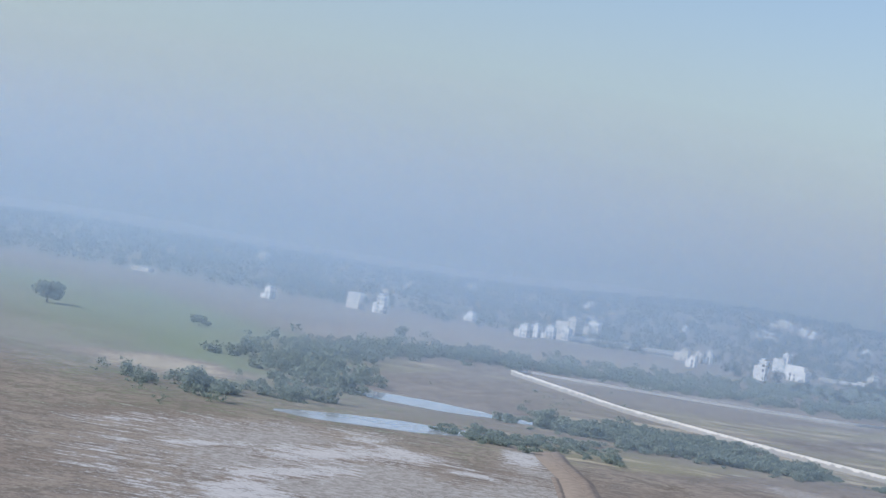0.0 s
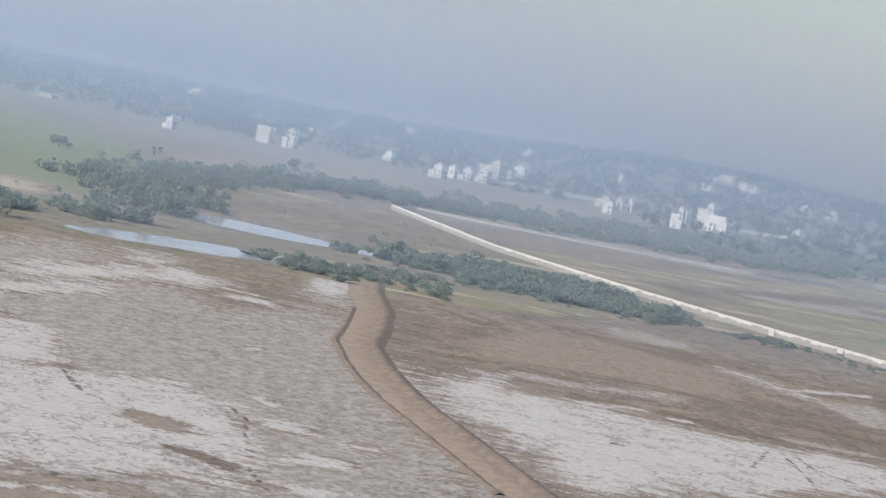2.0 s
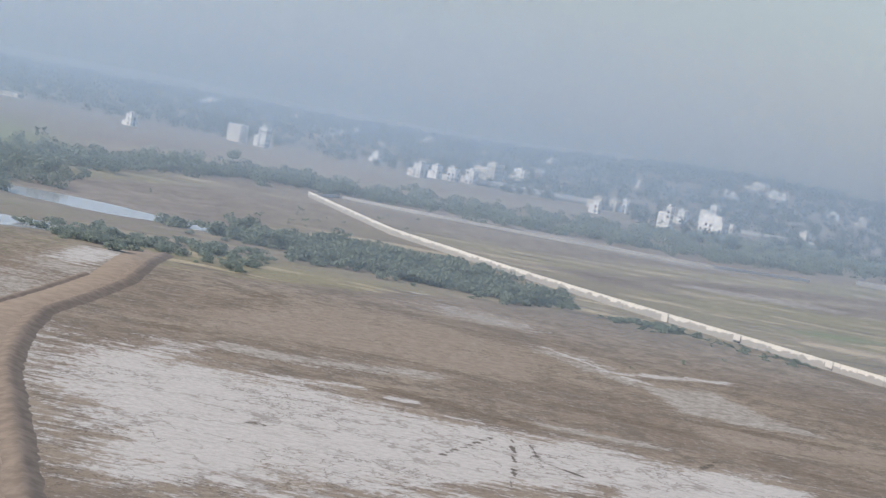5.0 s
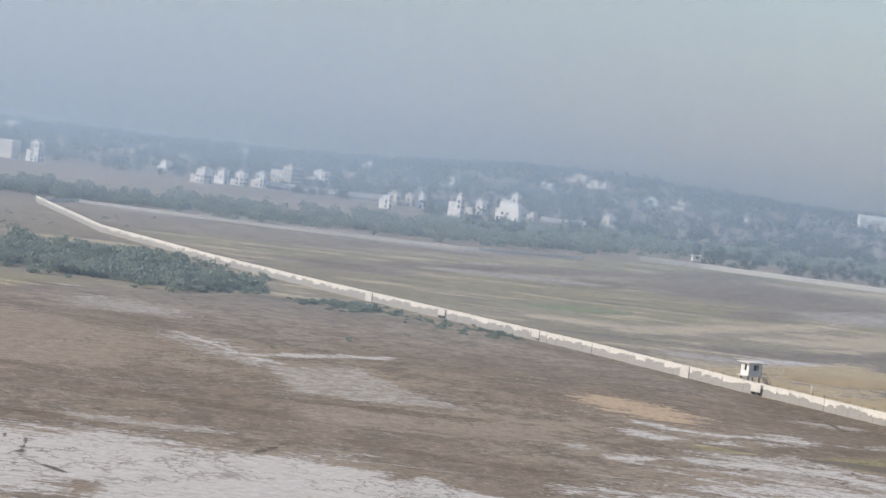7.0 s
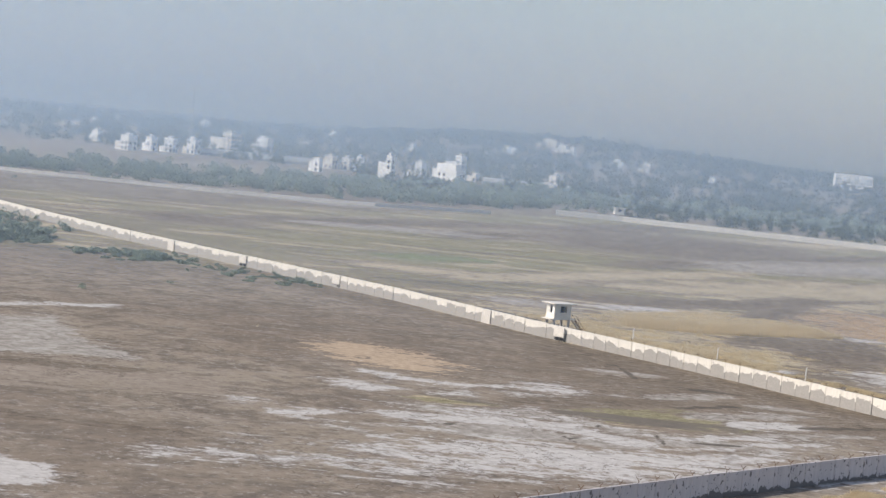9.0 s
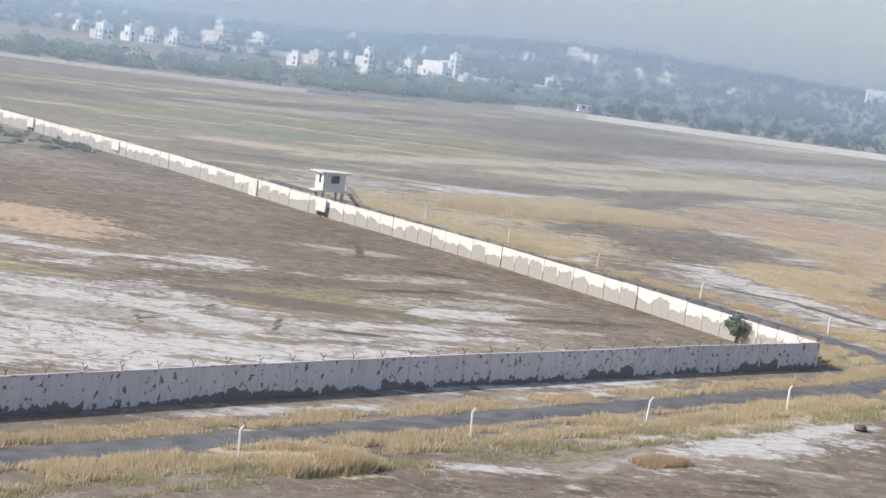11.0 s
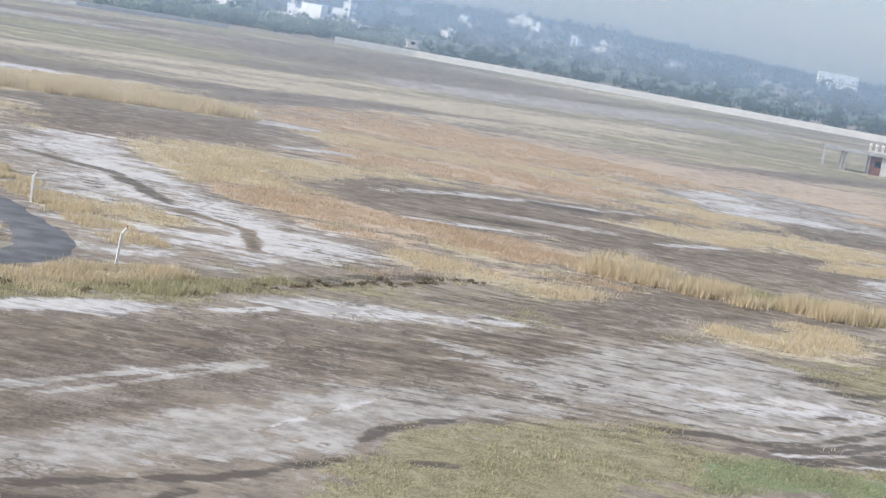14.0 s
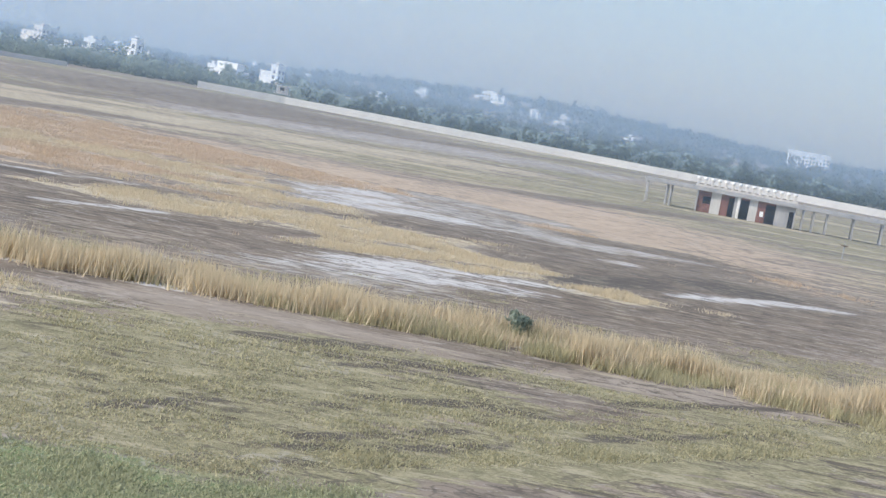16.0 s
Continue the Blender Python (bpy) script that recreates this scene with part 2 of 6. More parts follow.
patch("straw", 264.6, 96.4, 15.3, -3.2, 8.0, 5.8)
patch("russet", 284.5, 156.1, 11.9, -23.0, 25.0, 25.0)
patch("straw", 202.3, 80.9, 4.6, -9.4, 1.9, 5.3)
patch("olive", 183.8, 76.6, 7.2, -0.5, 2.3, 3.1)
patch("salt", 246.2, 121.1, 7.4, -1.1, 2.9, 3.0)
patch("ash", 331.0, 166.3, -8.0, -5.5, -8.0, -2.2)
patch("olive", 209.6, 50.0, 1.9, -4.9, 1.6, 4.6)
patch("olive", 165.2, 44.4, 9.2, -4.3, 2.5, 3.7)
patch("olive", 218.8, 41.8, 15.2, -5.8, 7.1, 9.6)
patch("olive", 219.2, 52.2, 2.3, -9.4, 1.8, 4.2)
patch("mud", 274.6, 66.8, 20.0, -4.8, 10.5, 9.2)
patch("salt", 259.7, 75.3, 8.6, -2.0, 3.2, 3.1)
patch("salt", 299.4, 123.9, 6.5, -0.8, 6.2, 6.5)
patch("salt", 316.8, 120.4, -3.8, -12.9, 7.9, 7.8)
patch("russet", 359.4, 140.4, 3.7, -26.4, 36.3, 28.6)
patch("straw", 271.6, 99.1, 10.0, -5.3, 5.6, 6.2)
patch("straw", 293.7, 145.8, 15.5, -8.2, 21.8, 26.3)
patch("mud", 228.9, 47.5, 4.6, -0.6, 1.1, 1.1)
patch("mud", 218.1, 37.2, 2.0, -1.1, 1.0, 1.0)
patch("green", 204.5, 32.9, 5.0, -2.5, 1.0, 1.4)
patch("straw", 277.8, 74.1, -1.7, -3.3, 1.7, 2.4)
patch("salt", 232.6, 62.9, 3.6, -2.4, 0.9, 1.2)
patch("mud", 522.5, 357.7, 107.4, 45.5, 70.0, 75.0)
patch("straw", 345.5, 241.8, 31.0, -17.3, 27.4, 37.1)
patch("russet", 289.5, 159.4, 3.7, -21.7, 18.7, 25.0)
patch("mud", 327.9, 102.2, 7.1, -12.4, 17.7, 11.8)
patch("olive", 513.3, 283.0, -102.5, -167.7, 80.7, 63.2)
patch("ash", 156.3, 59.2, 8.8, 1.3, -0.8, -0.8)
patch("ash", 138.0, 55.0, 11.0, 1.8, -0.4, -0.6)
patch("ash", 145.3, 60.6, 1.8, -3.2, -0.5, -0.5)
patch("ash", 172.5, 55.4, 3.0, -3.7, -1.2, -0.8)
patch("ash", 176.1, 59.2, 5.6, -6.4, -1.0, -0.7)
patch("ash", 157.4, 52.4, 0.5, -5.1, -4.8, -2.2)
patch("ash", 126.4, 47.9, 2.0, -1.8, 1.7, 2.7)
patch("ash", 131.9, 48.1, 4.5, -0.8, 0.3, 0.4)
patch("ash", 148.7, 56.6, 5.0, -0.3, -0.4, -0.4)
patch("straw", 131.8, 45.1, 5.2, -2.7, 0.9, 1.7)
patch("olive", 165.0, 44.2, 3.9, -4.7, 4.7, 4.7)
patch("straw", 160.9, 46.3, 2.9, -3.0, 2.2, 1.9)
patch("mud", 139.0, 46.7, 4.2, -4.7, 0.4, 1.0)
patch("mud", 144.0, 64.4, 5.7, -5.8, 2.5, 4.0)
patch("mud", 164.8, 64.7, 9.4, -4.5, 2.5, 2.3)
patch("mud", 185.6, 77.9, 9.7, 0.9, -1.2, -1.0)
patch("mud", 212.6, 81.0, 14.2, 1.3, -1.8, -1.2)
patch("mud", 231.7, 47.8, 1.9, -1.1, -0.9, -0.8)
patch("mud", 229.9, 48.6, 1.1, -0.9, -0.7, -0.7)
patch("mud", 226.1, 44.0, 4.9, -0.6, -0.7, -0.7)
patch("mud", 217.9, 36.9, 5.0, 0.4, -0.7, -0.7)
patch("mud", 249.7, 45.3, 2.4, -3.3, -1.5, -1.0)
patch("mud", 220.3, 42.9, 1.6, -0.9, -0.4, -0.4)
patch("mud", 231.5, 39.4, 3.1, -1.7, -0.8, -0.6)
patch("sand", 236.3, 44.8, 5.7, -4.7, 5.6, 5.3)
patch("sand", 226.0, 51.2, 6.2, -6.8, 1.8, 2.8)
patch("salt", 229.8, 65.9, 4.9, -5.5, -0.9, -1.2)
patch("salt", 229.1, 69.3, 3.9, -3.0, -0.8, -1.1)
patch("salt", 242.8, 53.9, -0.3, -4.7, -0.9, -0.7)
patch("mud", 197.0, 66.9, 5.0, -7.0, 2.1, 2.8)
patch("mud", 190.7, 47.8, 3.1, -1.9, 0.6, 0.6)
patch("salt", 186.0, 39.9, 4.2, -1.3, 1.0, 1.2)
patch("mud", 182.4, 43.1, 4.6, -2.0, 0.2, 0.5)
patch("mud", 213.2, 49.5, 5.4, -4.7, -1.2, -0.8)
patch("mud", 67.2, 179.7, 10.8, -23.9, 33.6, 24.5)
patch("sand", 44.6, 260.3, 20.2, -28.4, 21.0, 20.4)
patch("sand", 67.7, 177.0, 13.6, -28.8, 17.7, 18.3)
patch("mud", 151.5, 228.7, -6.0, -49.5, 13.8, 13.3)
patch("sand", 131.5, 178.8, -1.2, -16.2, 10.9, 9.1)
patch("salt", 100.7, 138.5, 13.1, -19.8, 9.9, 9.3)
patch("salt", 87.6, 115.0, 27.0, -11.1, 8.9, 6.9)
patch("mud", 159.1, 158.3, -6.1, -31.4, 12.6, 8.2)
patch("salt", 90.1, 230.0, 7.8, -18.8, 13.4, 17.6)
patch("salt", 17.3, 138.3, 7.2, -8.0, 6.9, 8.4)
patch("olive", 97.3, 143.1, 15.2, -16.4, 3.8, 3.0)
patch("straw", 259.2, 215.3, 16.7, -26.9, 12.3, 7.8)
patch("olive", 278.1, 349.8, 29.6, -59.7, 32.5, 31.3)
patch("mud", 387.6, 350.5, 41.2, -38.6, 19.6, 14.7)
patch("straw", 314.5, 267.5, 38.4, -37.6, 16.9, 11.5)
patch("sand", 433.4, 452.6, 40.7, -36.6, 22.0, 19.3)
patch("straw", 77.8, 80.1, 3.3, -2.3, 2.6, 3.6)
patch("salt", 115.4, 72.0, 9.2, -3.6, 2.0, 2.5)
patch("sand", 100.7, 72.9, 11.2, 0.7, 2.2, 2.1)
patch("mud", 81.2, 71.6, 9.2, -5.6, 2.2, 2.7)
patch("salt", 89.5, 73.6, 3.2, -2.4, 0.7, 0.8)
patch("salt", 91.3, 64.4, 2.4, -2.1, 0.9, 0.8)
patch("mud", 93.4, 67.3, 8.2, -6.6, 2.2, 3.0)
patch("mud", 104.8, 63.9, 3.3, -4.1, 1.3, 2.6)
patch("salt", 105.4, 66.8, 3.3, -2.1, 0.6, 0.8)
patch("salt", 106.3, 61.6, 2.4, -2.0, 0.3, 0.5)
patch("sand", 104.5, 69.7, 1.3, -1.5, 0.9, 1.3)
patch("ash", 190.7, 49.8, 7.1, -5.2, 7.2, 7.9)
patch("ash", -150.3, 222.8, 10.3, -45.6, 39.4, 50.7)
patch("ash", -26.0, 216.0, -3.8, -54.5, 45.3, 38.5)
patch("ash", -41.1, 213.0, 31.1, -29.5, 23.1, 34.0)
patch("ash", 60.2, 210.2, 16.6, -42.4, 22.6, 24.1)
patch("ash", 105.5, 128.5, 16.1, -17.7, 14.0, 17.6)
patch("ash", 198.5, 123.0, -7.3, -23.2, 17.4, 16.7)
patch("ash", 98.9, 135.7, 16.8, -28.4, 15.4, 13.3)
patch("ash", 256.2, 74.5, 12.4, -2.5, 4.5, 4.5)
patch("olive", 165.8, 77.0, 8.9, -0.7, 3.5, 3.7)
patch("olive", 400, 235, 260, -190, 130, 120)      # thin dry grass over the airfield
patch("olive", 240, 42, 60, -24, 16, 18)
patch("mud", 1520, 1390, 900, -980, 520, 480)      # dark floor of the woods

KINDS = ("salt", "mud", "straw", "russet", "olive", "green", "sand", "ash", "rut")
SHAPES = []


def area(kind, *corners):
    """A stretch of one kind of ground inside an outline; it lies over what came before. "earth" is bare soil."""
    SHAPES.append((kind, 0.0, corners))


def streak(kind, half, *spine):
    """A drawn-out stretch of one kind of ground along a line, half as wide as it says on each side, tapering at its ends."""
    SHAPES.append((kind, half, spine))


area("ash", (-89.7, 381), (-28.9, 391), (-53.1, 301), (-5.5, 318), (-24.5, 283), (-80.5, 217.4), (-132.8, 139.6), (-232.9, 152.5))
area("earth", (103.8, 325), (150.5, 321), (179.0, 287), (169.6, 188.4), (81.7, 139.1), (22.9, 146.7), (16.6, 164.8), (22.8, 207.7), (34.0, 247.0))
area("earth", (139.8, 548), (265, 598), (269, 572), (147.8, 448), (116.1, 447), (98.8, 471), (93.3, 490))
area("green", (235.3, 900), (370, 1024), (306, 832), (263, 716), (139.6, 600), (61.1, 496), (7.4, 468), (37.0, 514), (41.6, 591))
streak("straw", 28.13, (12.6, 544), (37.0, 514))
area("sand", (294, 764), (445, 856), (556, 896), (512, 772), (751, 843), (609, 731), (367, 650), (403, 739), (283, 703))
area("ash", (-74.1, 285), (-59.1, 283), (-31.8, 288), (-61.9, 251), (-89.1, 216.9), (-104.0, 193.3), (-122.3, 167.0), (-135.0, 145.2), (-149.9, 141.4), (-165.0, 148.8), (-158.8, 163.8), (-148.8, 177.6), (-133.5, 200.2), (-113.8, 231.8))
area("salt", (-177.6, 240.8), (-155.3, 243.7), (-141.6, 237.3), (-124.5, 230.9), (-124.5, 217.0), (-135.4, 196.7), (-148.9, 180.6), (-159.5, 166.6), (-168.3, 172.7), (-187.5, 181.9), (-208.2, 191.9))
area("salt", (-143.0, 296), (-119.0, 308), (-122.1, 291), (-123.6, 266), (-139.9, 239.5), (-159.3, 243.2), (-166.5, 258))
streak("sand", 9.28, (-172.3, 249.3), (-155.5, 248.6))
streak("salt", 6.65, (-120.2, 310), (-76.3, 319))
streak("salt", 9.12, (-90.3, 334), (-43.6, 347), (-29.2, 332))
streak("salt", 3.93, (-109.5, 350), (-81.9, 353))
streak("salt", 4.38, (-33.3, 323), (-26.7, 313))
area("sand", (-211.6, 186.6), (-197.7, 180.9), (-177.5, 171.9), (-176.2, 163.8), (-166.9, 157.8), (-180.0, 153.0), (-187.3, 151.5), (-207.2, 156.0), (-215.7, 150.2), (-232.9, 152.5))
area("salt", (-207.2, 156.0), (-185.4, 153.6), (-171.7, 159.6), (-166.7, 151.5), (-169.9, 144.1), (-213.5, 149.9))
streak("salt", 1.72, (-217.8, 176.7), (-194.4, 172.9), (-180.9, 165.5))
streak("salt", 1.78, (-215.2, 170.5), (-206.4, 168.7))
streak("salt", 1.66, (-225.4, 164.5), (-219.5, 162.9))
streak("salt", 1.52, (-207.2, 162.9), (-200.7, 161.1))
streak("salt", 1.68, (-84.7, 259), (-76.1, 261))
streak("salt", 1.87, (-115.2, 219.5), (-115.6, 211.7))
streak("salt", 5.42, (-128.1, 200.2), (-122.6, 196.8))
streak("salt", 2.85, (-141.1, 180.4), (-130.1, 178.4))
streak("salt", 3.16, (-154.6, 166.2), (-143.5, 161.2))
streak("salt", 2.94, (-121.2, 188.1), (-117.9, 184.6))
streak("salt", 1.73, (-166.4, 153.9), (-152.3, 149.8))
streak("salt", 2.51, (-136.8, 148.1), (-138.5, 140.4))
streak("sand", 4.52, (-148.7, 208.5), (-148.7, 196.6))
streak("mud", 2.10, (-157.9, 190.1), (-155.0, 182.3), (-155.9, 176.4))
streak("rut", 0.30, (-124.9, 215.1), (-129.4, 203.8), (-138.7, 193.3))
streak("rut", 0.36, (-151.7, 177.7), (-157.1, 167.8), (-159.2, 161.1))
streak("rut", 0.73, (-209.9, 189.2), (-193.1, 182.1), (-178.5, 171.9))
streak("rut", 0.46, (-141.6, 237.3), (-149.4, 221.1), (-149.2, 213.8))
streak("ash", 10.86, (-2.4, 326), (7.5, 325))
area("earth", (30.0, 330), (95.6, 321), (101.2, 295), (91.1, 267), (59.6, 182.3), (53.3, 169.6), (7.2, 163.2), (-16.7, 197.5), (-38.7, 220.5), (-20.8, 244.9), (-44.4, 245.9), (-16.5, 281))
area("salt", (-51.2, 238.2), (-27.2, 241.6), (-37.4, 224.8), (-22.8, 213.5), (-16.7, 197.5), (-2.0, 182.1), (9.0, 166.8), (24.4, 153.3), (20.3, 151.0), (-98.6, 158.5), (-84.8, 181.9), (-72.0, 206.1))
area("salt", (-38.5, 213.6), (-26.3, 210.3), (-23.6, 198.9), (-9.7, 187.7), (4.5, 176.3), (13.0, 161.7), (22.9, 146.7), (-73.8, 159.1))
streak("salt", 2.10, (-10.1, 206.8), (-5.5, 202.9))
streak("ash", 4.26, (-18.0, 245.4), (-7.6, 234.9), (19.8, 225.6))
streak("salt", 2.00, (-25.7, 218.3), (-8.5, 213.0))
streak("ash", 2.63, (7.1, 191.1), (22.0, 175.3))
streak("mud", 3.02, (28.1, 207.8), (45.8, 178.0))
streak("mud", 3.39, (-6.8, 215.1), (0.2, 199.0), (5.8, 187.3))
streak("ash", 9.21, (105.1, 310), (107.4, 286))
streak("ash", 5.60, (88.7, 260), (78.2, 224.5))
area("ash", (78.2, 224.5), (97.4, 220.2), (87.1, 199.3), (81.3, 180.7), (66.2, 194.6))
streak("salt", 1.64, (90.3, 263), (83.6, 238.6), (82.2, 222.1))
streak("rut", 0.30, (-7.5, 180.5), (-26.2, 162.3), (-35.5, 154.2))
streak("rut", 0.30, (-7.4, 177.0), (-20.7, 161.8))
streak("rut", 0.81, (-54.5, 188.9), (-51.6, 185.6))
streak("rut", 0.61, (9.6, 158.7), (25.6, 165.9))
streak("rut", 0.58, (-15.3, 167.5), (-15.9, 158.2))
streak("rut", 0.37, (-35.6, 169.2), (-11.7, 180.7))
streak("mud", 2.62, (37.8, 304), (52.1, 308))
streak("mud", 3.53, (-22.5, 261), (-12.9, 257))
area("sand", (13.7, 283), (59.3, 299), (77.6, 283), (73.2, 246.0), (36.3, 222.0), (26.2, 240.9), (-7.3, 262))
area("salt", (-5.5, 168.6), (3.9, 164.9), (17.5, 160.3), (25.9, 148.2), (21.2, 139.9), (16.4, 131.7), (-23.3, 143.7))
area("salt", (21.4, 144.3), (29.7, 144.5), (29.7, 137.2), (31.6, 130.9), (25.6, 124.7), (11.3, 130.2))
area("ash", (78.5, 224.6), (89.3, 218.0), (81.9, 189.6), (69.6, 194.0), (61.0, 200.0))
streak("salt", 2.06, (86.7, 236.1), (117.9, 231.5))
streak("sand", 8.70, (47.0, 180.3), (69.9, 175.6), (74.9, 161.8))
streak("mud", 2.00, (56.5, 193.7), (69.0, 180.2), (78.2, 173.9))
streak("mud", 2.30, (37.5, 167.0), (42.7, 153.3), (54.1, 138.2))
streak("russet", 7.14, (128.6, 190.5), (120.8, 165.2))
streak("olive", 9.90, (114.4, 134.1), (124.7, 128.6), (128.3, 119.3))
streak("olive", 2.52, (99.4, 149.5), (108.9, 140.6))
streak("salt", 2.43, (74.9, 155.7), (76.5, 151.3))
streak("salt", 3.66, (98.4, 162.8), (102.6, 155.2))
streak("salt", 2.18, (71.9, 146.9), (81.2, 144.3))
streak("salt", 3.10, (86.1, 142.9), (97.5, 133.8))
streak("salt", 4.81, (90.4, 126.7), (99.7, 116.6), (108.7, 111.7))
streak("salt", 1.86, (108.4, 145.0), (120.6, 139.7))
streak("salt", 1.36, (130.0, 120.1), (139.7, 115.1))
streak("salt", 1.41, (89.0, 113.4), (100.9, 110.9))
streak("salt", 1.71, (106.0, 110.9), (105.4, 104.3))
area("ash", (95.0, 144.4), (100.2, 142.6), (106.4, 139.2), (107.5, 131.8), (108.9, 126.0), (108.8, 118.1), (116.1, 119.6), (119.4, 113.8), (128.8, 113.7), (127.8, 108.4), (112.6, 108.7), (102.7, 112.8), (94.3, 117.9), (86.9, 123.8), (84.8, 129.0))
streak("salt", 2.26, (110.3, 167.7), (111.9, 160.4), (117.2, 153.3))
streak("salt", 4.01, (124.1, 153.2), (130.2, 146.0))
streak("salt", 2.65, (134.6, 126.0), (143.4, 121.9))
streak("salt", 1.10, (131.1, 121.9), (141.2, 116.1))
streak("rut", 0.30, (96.8, 134.2), (105.1, 139.3))
streak("rut", 0.30, (104.5, 135.0), (97.2, 122.3), (101.6, 123.0), (112.4, 128.4))
streak("rut", 0.30, (104.8, 113.7), (111.9, 120.2))
streak("rut", 0.30, (97.2, 122.3), (93.2, 115.7))
streak("rut", 0.48, (87.9, 133.7), (96.5, 135.7))
streak("rut", 0.43, (157.8, 161.0), (175.7, 170.3))
streak("rut", 0.55, (111.7, 115.0), (116.6, 111.2))
streak("salt", 3.30, (91.3, 138.9), (101.2, 132.4), (104.6, 122.6))
streak("salt", 2.11, (101.5, 126.9), (105.6, 116.0))
streak("salt", 1.87, (86.4, 126.3), (94.3, 117.9))
streak("salt", 1.45, (111.3, 117.7), (128.2, 112.4))
streak("salt", 1.69, (99.6, 141.8), (104.3, 136.4))
streak("salt", 1.07, (103.7, 113.9), (114.0, 110.1))
streak("ash", 2.15, (137.3, 139.0), (154.6, 136.0))
streak("ash", 2.23, (129.6, 127.4), (148.9, 120.9))
streak("salt", 1.41, (129.5, 120.8), (138.4, 118.9))
streak("ash", 1.37, (126.4, 114.8), (144.1, 108.1))
streak("salt", 1.44, (118.8, 111.1), (131.6, 107.2))
streak("ash", 1.50, (149.5, 129.7), (159.6, 117.4))
streak("ash", 1.95, (151.7, 160.8), (159.8, 152.0))
streak("rut", 0.42, (150.9, 149.6), (166.8, 166.7))
streak("rut", 1.14, (133.3, 132.9), (146.3, 129.8))
streak("rut", 1.43, (152.8, 142.7), (160.4, 132.7))
streak("rut", 1.02, (138.7, 116.2), (153.4, 110.9))
streak("mud", 6.37, (167.2, 184.2), (172.8, 161.2), (162.9, 129.8), (161.3, 108.6))
streak("mud", 2.97, (109.8, 143.6), (139.7, 135.2))
streak("olive", 35.67, (279, 506), (299, 443), (277, 324), (268, 278))
streak("mud", 19.17, (281, 421), (305, 397))
streak("ash", 17.67, (348, 604), (431, 597), (449, 480))
area("olive", (364, 482), (443, 466), (615, 488), (751, 388), (508, 253), (343, 255), (218.9, 262))
streak("mud", 13.32, (372, 378), (457, 400), (590, 438))
streak("straw", 15.22, (394, 435), (462, 380), (652, 374))
streak("mud", 11.89, (322, 418), (381, 420), (453, 421))
streak("mud", 8.31, (360, 305), (474, 323), (616, 329))
streak("straw", 6.62, (249.0, 271), (314, 278), (404, 288))
streak("mud", 6.40, (258, 234.4), (308, 224.5), (417, 244.6))
streak("ash", 8.61, (338, 414), (392, 382))
streak("green", 11.14, (270, 318), (312, 312))
streak("olive", 17.07, (277, 349), (345, 351), (369, 315))
streak("straw", 8.97, (295, 258), (336, 248.0), (424, 267))
streak("straw", 8.42, (243.7, 300), (259, 284), (284, 263))
streak("straw", 12.07, (336, 271), (368, 242.4), (477, 254))
streak("mud", 41.51, (418, 354), (494, 368), (542, 366))
streak("ash", 15.08, (413, 302), (467, 300), (552, 288))
streak("mud", 5.48, (328, 178.2), (371, 177.3), (446, 179.5))
area("straw", (265, 178.7), (284, 176.7), (310, 176.0), (331, 158.0), (278, 122.6), (259, 126.0), (241.2, 129.1), (240.5, 139.0))
streak("russet", 11.67, (245.5, 151.3), (265, 139.7), (283, 130.7))
streak("russet", 28.55, (280, 181.4), (323, 173.4), (348, 149.9), (361, 131.7))
streak("mud", 10.15, (207.5, 159.8), (231.7, 161.8), (258, 171.6))
streak("mud", 3.12, (252, 196.7), (315, 218.5))
streak("mud", 13.69, (219.5, 168.4), (236.9, 165.1), (233.6, 150.1))
streak("mud", 6.91, (250, 243.1), (277, 224.6))
streak("ash", 6.98, (221.5, 237.2), (235.7, 222.9))
streak("salt", 2.75, (243.8, 225.1), (262, 220.8))
area("straw", (235.0, 220.7), (254, 215.4), (276, 203.2), (277, 190.3), (263, 182.1), (239.6, 184.5), (228.9, 194.2), (223.9, 205.1))
streak("straw", 12.28, (194.7, 185.0), (201.2, 171.1), (207.5, 157.7))
area("straw", (208.9, 136.8), (226.4, 147.1), (234.6, 144.3), (238.0, 136.6), (255, 132.2), (224.2, 123.9), (219.0, 113.0), (222.2, 105.5), (236.0, 101.8), (234.5, 93.9), (228.8, 86.4), (210.5, 83.7), (206.3, 87.8), (211.6, 97.0), (204.5, 100.9), (203.6, 110.4), (203.5, 120.9))
area("russet", (207.7, 119.0), (219.0, 113.0), (218.5, 102.5), (226.3, 98.3), (226.5, 88.7), (211.8, 85.9), (211.6, 97.0), (203.2, 103.1), (200.1, 109.9))
streak("mud", 10.89, (222.5, 119.2), (230.3, 112.0), (236.0, 101.8), (246.2, 94.7), (263, 93.1))
streak("salt", 1.52, (231.7, 120.9), (250, 119.6), (265, 114.0))
streak("salt", 1.08, (218.1, 104.9), (231.7, 98.8))
area("salt", (201.8, 140.9), (214.6, 143.4), (206.3, 127.1), (201.3, 112.6), (199.8, 102.7), (196.9, 93.5), (202.1, 91.8), (193.6, 88.2), (185.1, 83.1), (182.1, 84.8), (187.5, 94.8), (195.1, 109.0), (202.5, 126.2), (196.0, 130.1))
streak("salt", 2.92, (265, 178.7), (268, 171.1))
streak("salt", 2.07, (242.6, 150.4), (252, 147.5))
streak("salt", 2.18, (189.4, 152.4), (194.0, 149.3))
streak("salt", 5.81, (303, 134.5), (312, 126.3), (318, 123.2))
streak("straw", 3.56, (180.7, 104.5), (187.3, 95.8))
streak("rut", 0.93, (177.7, 77.1), (187.4, 79.6), (196.9, 80.6))
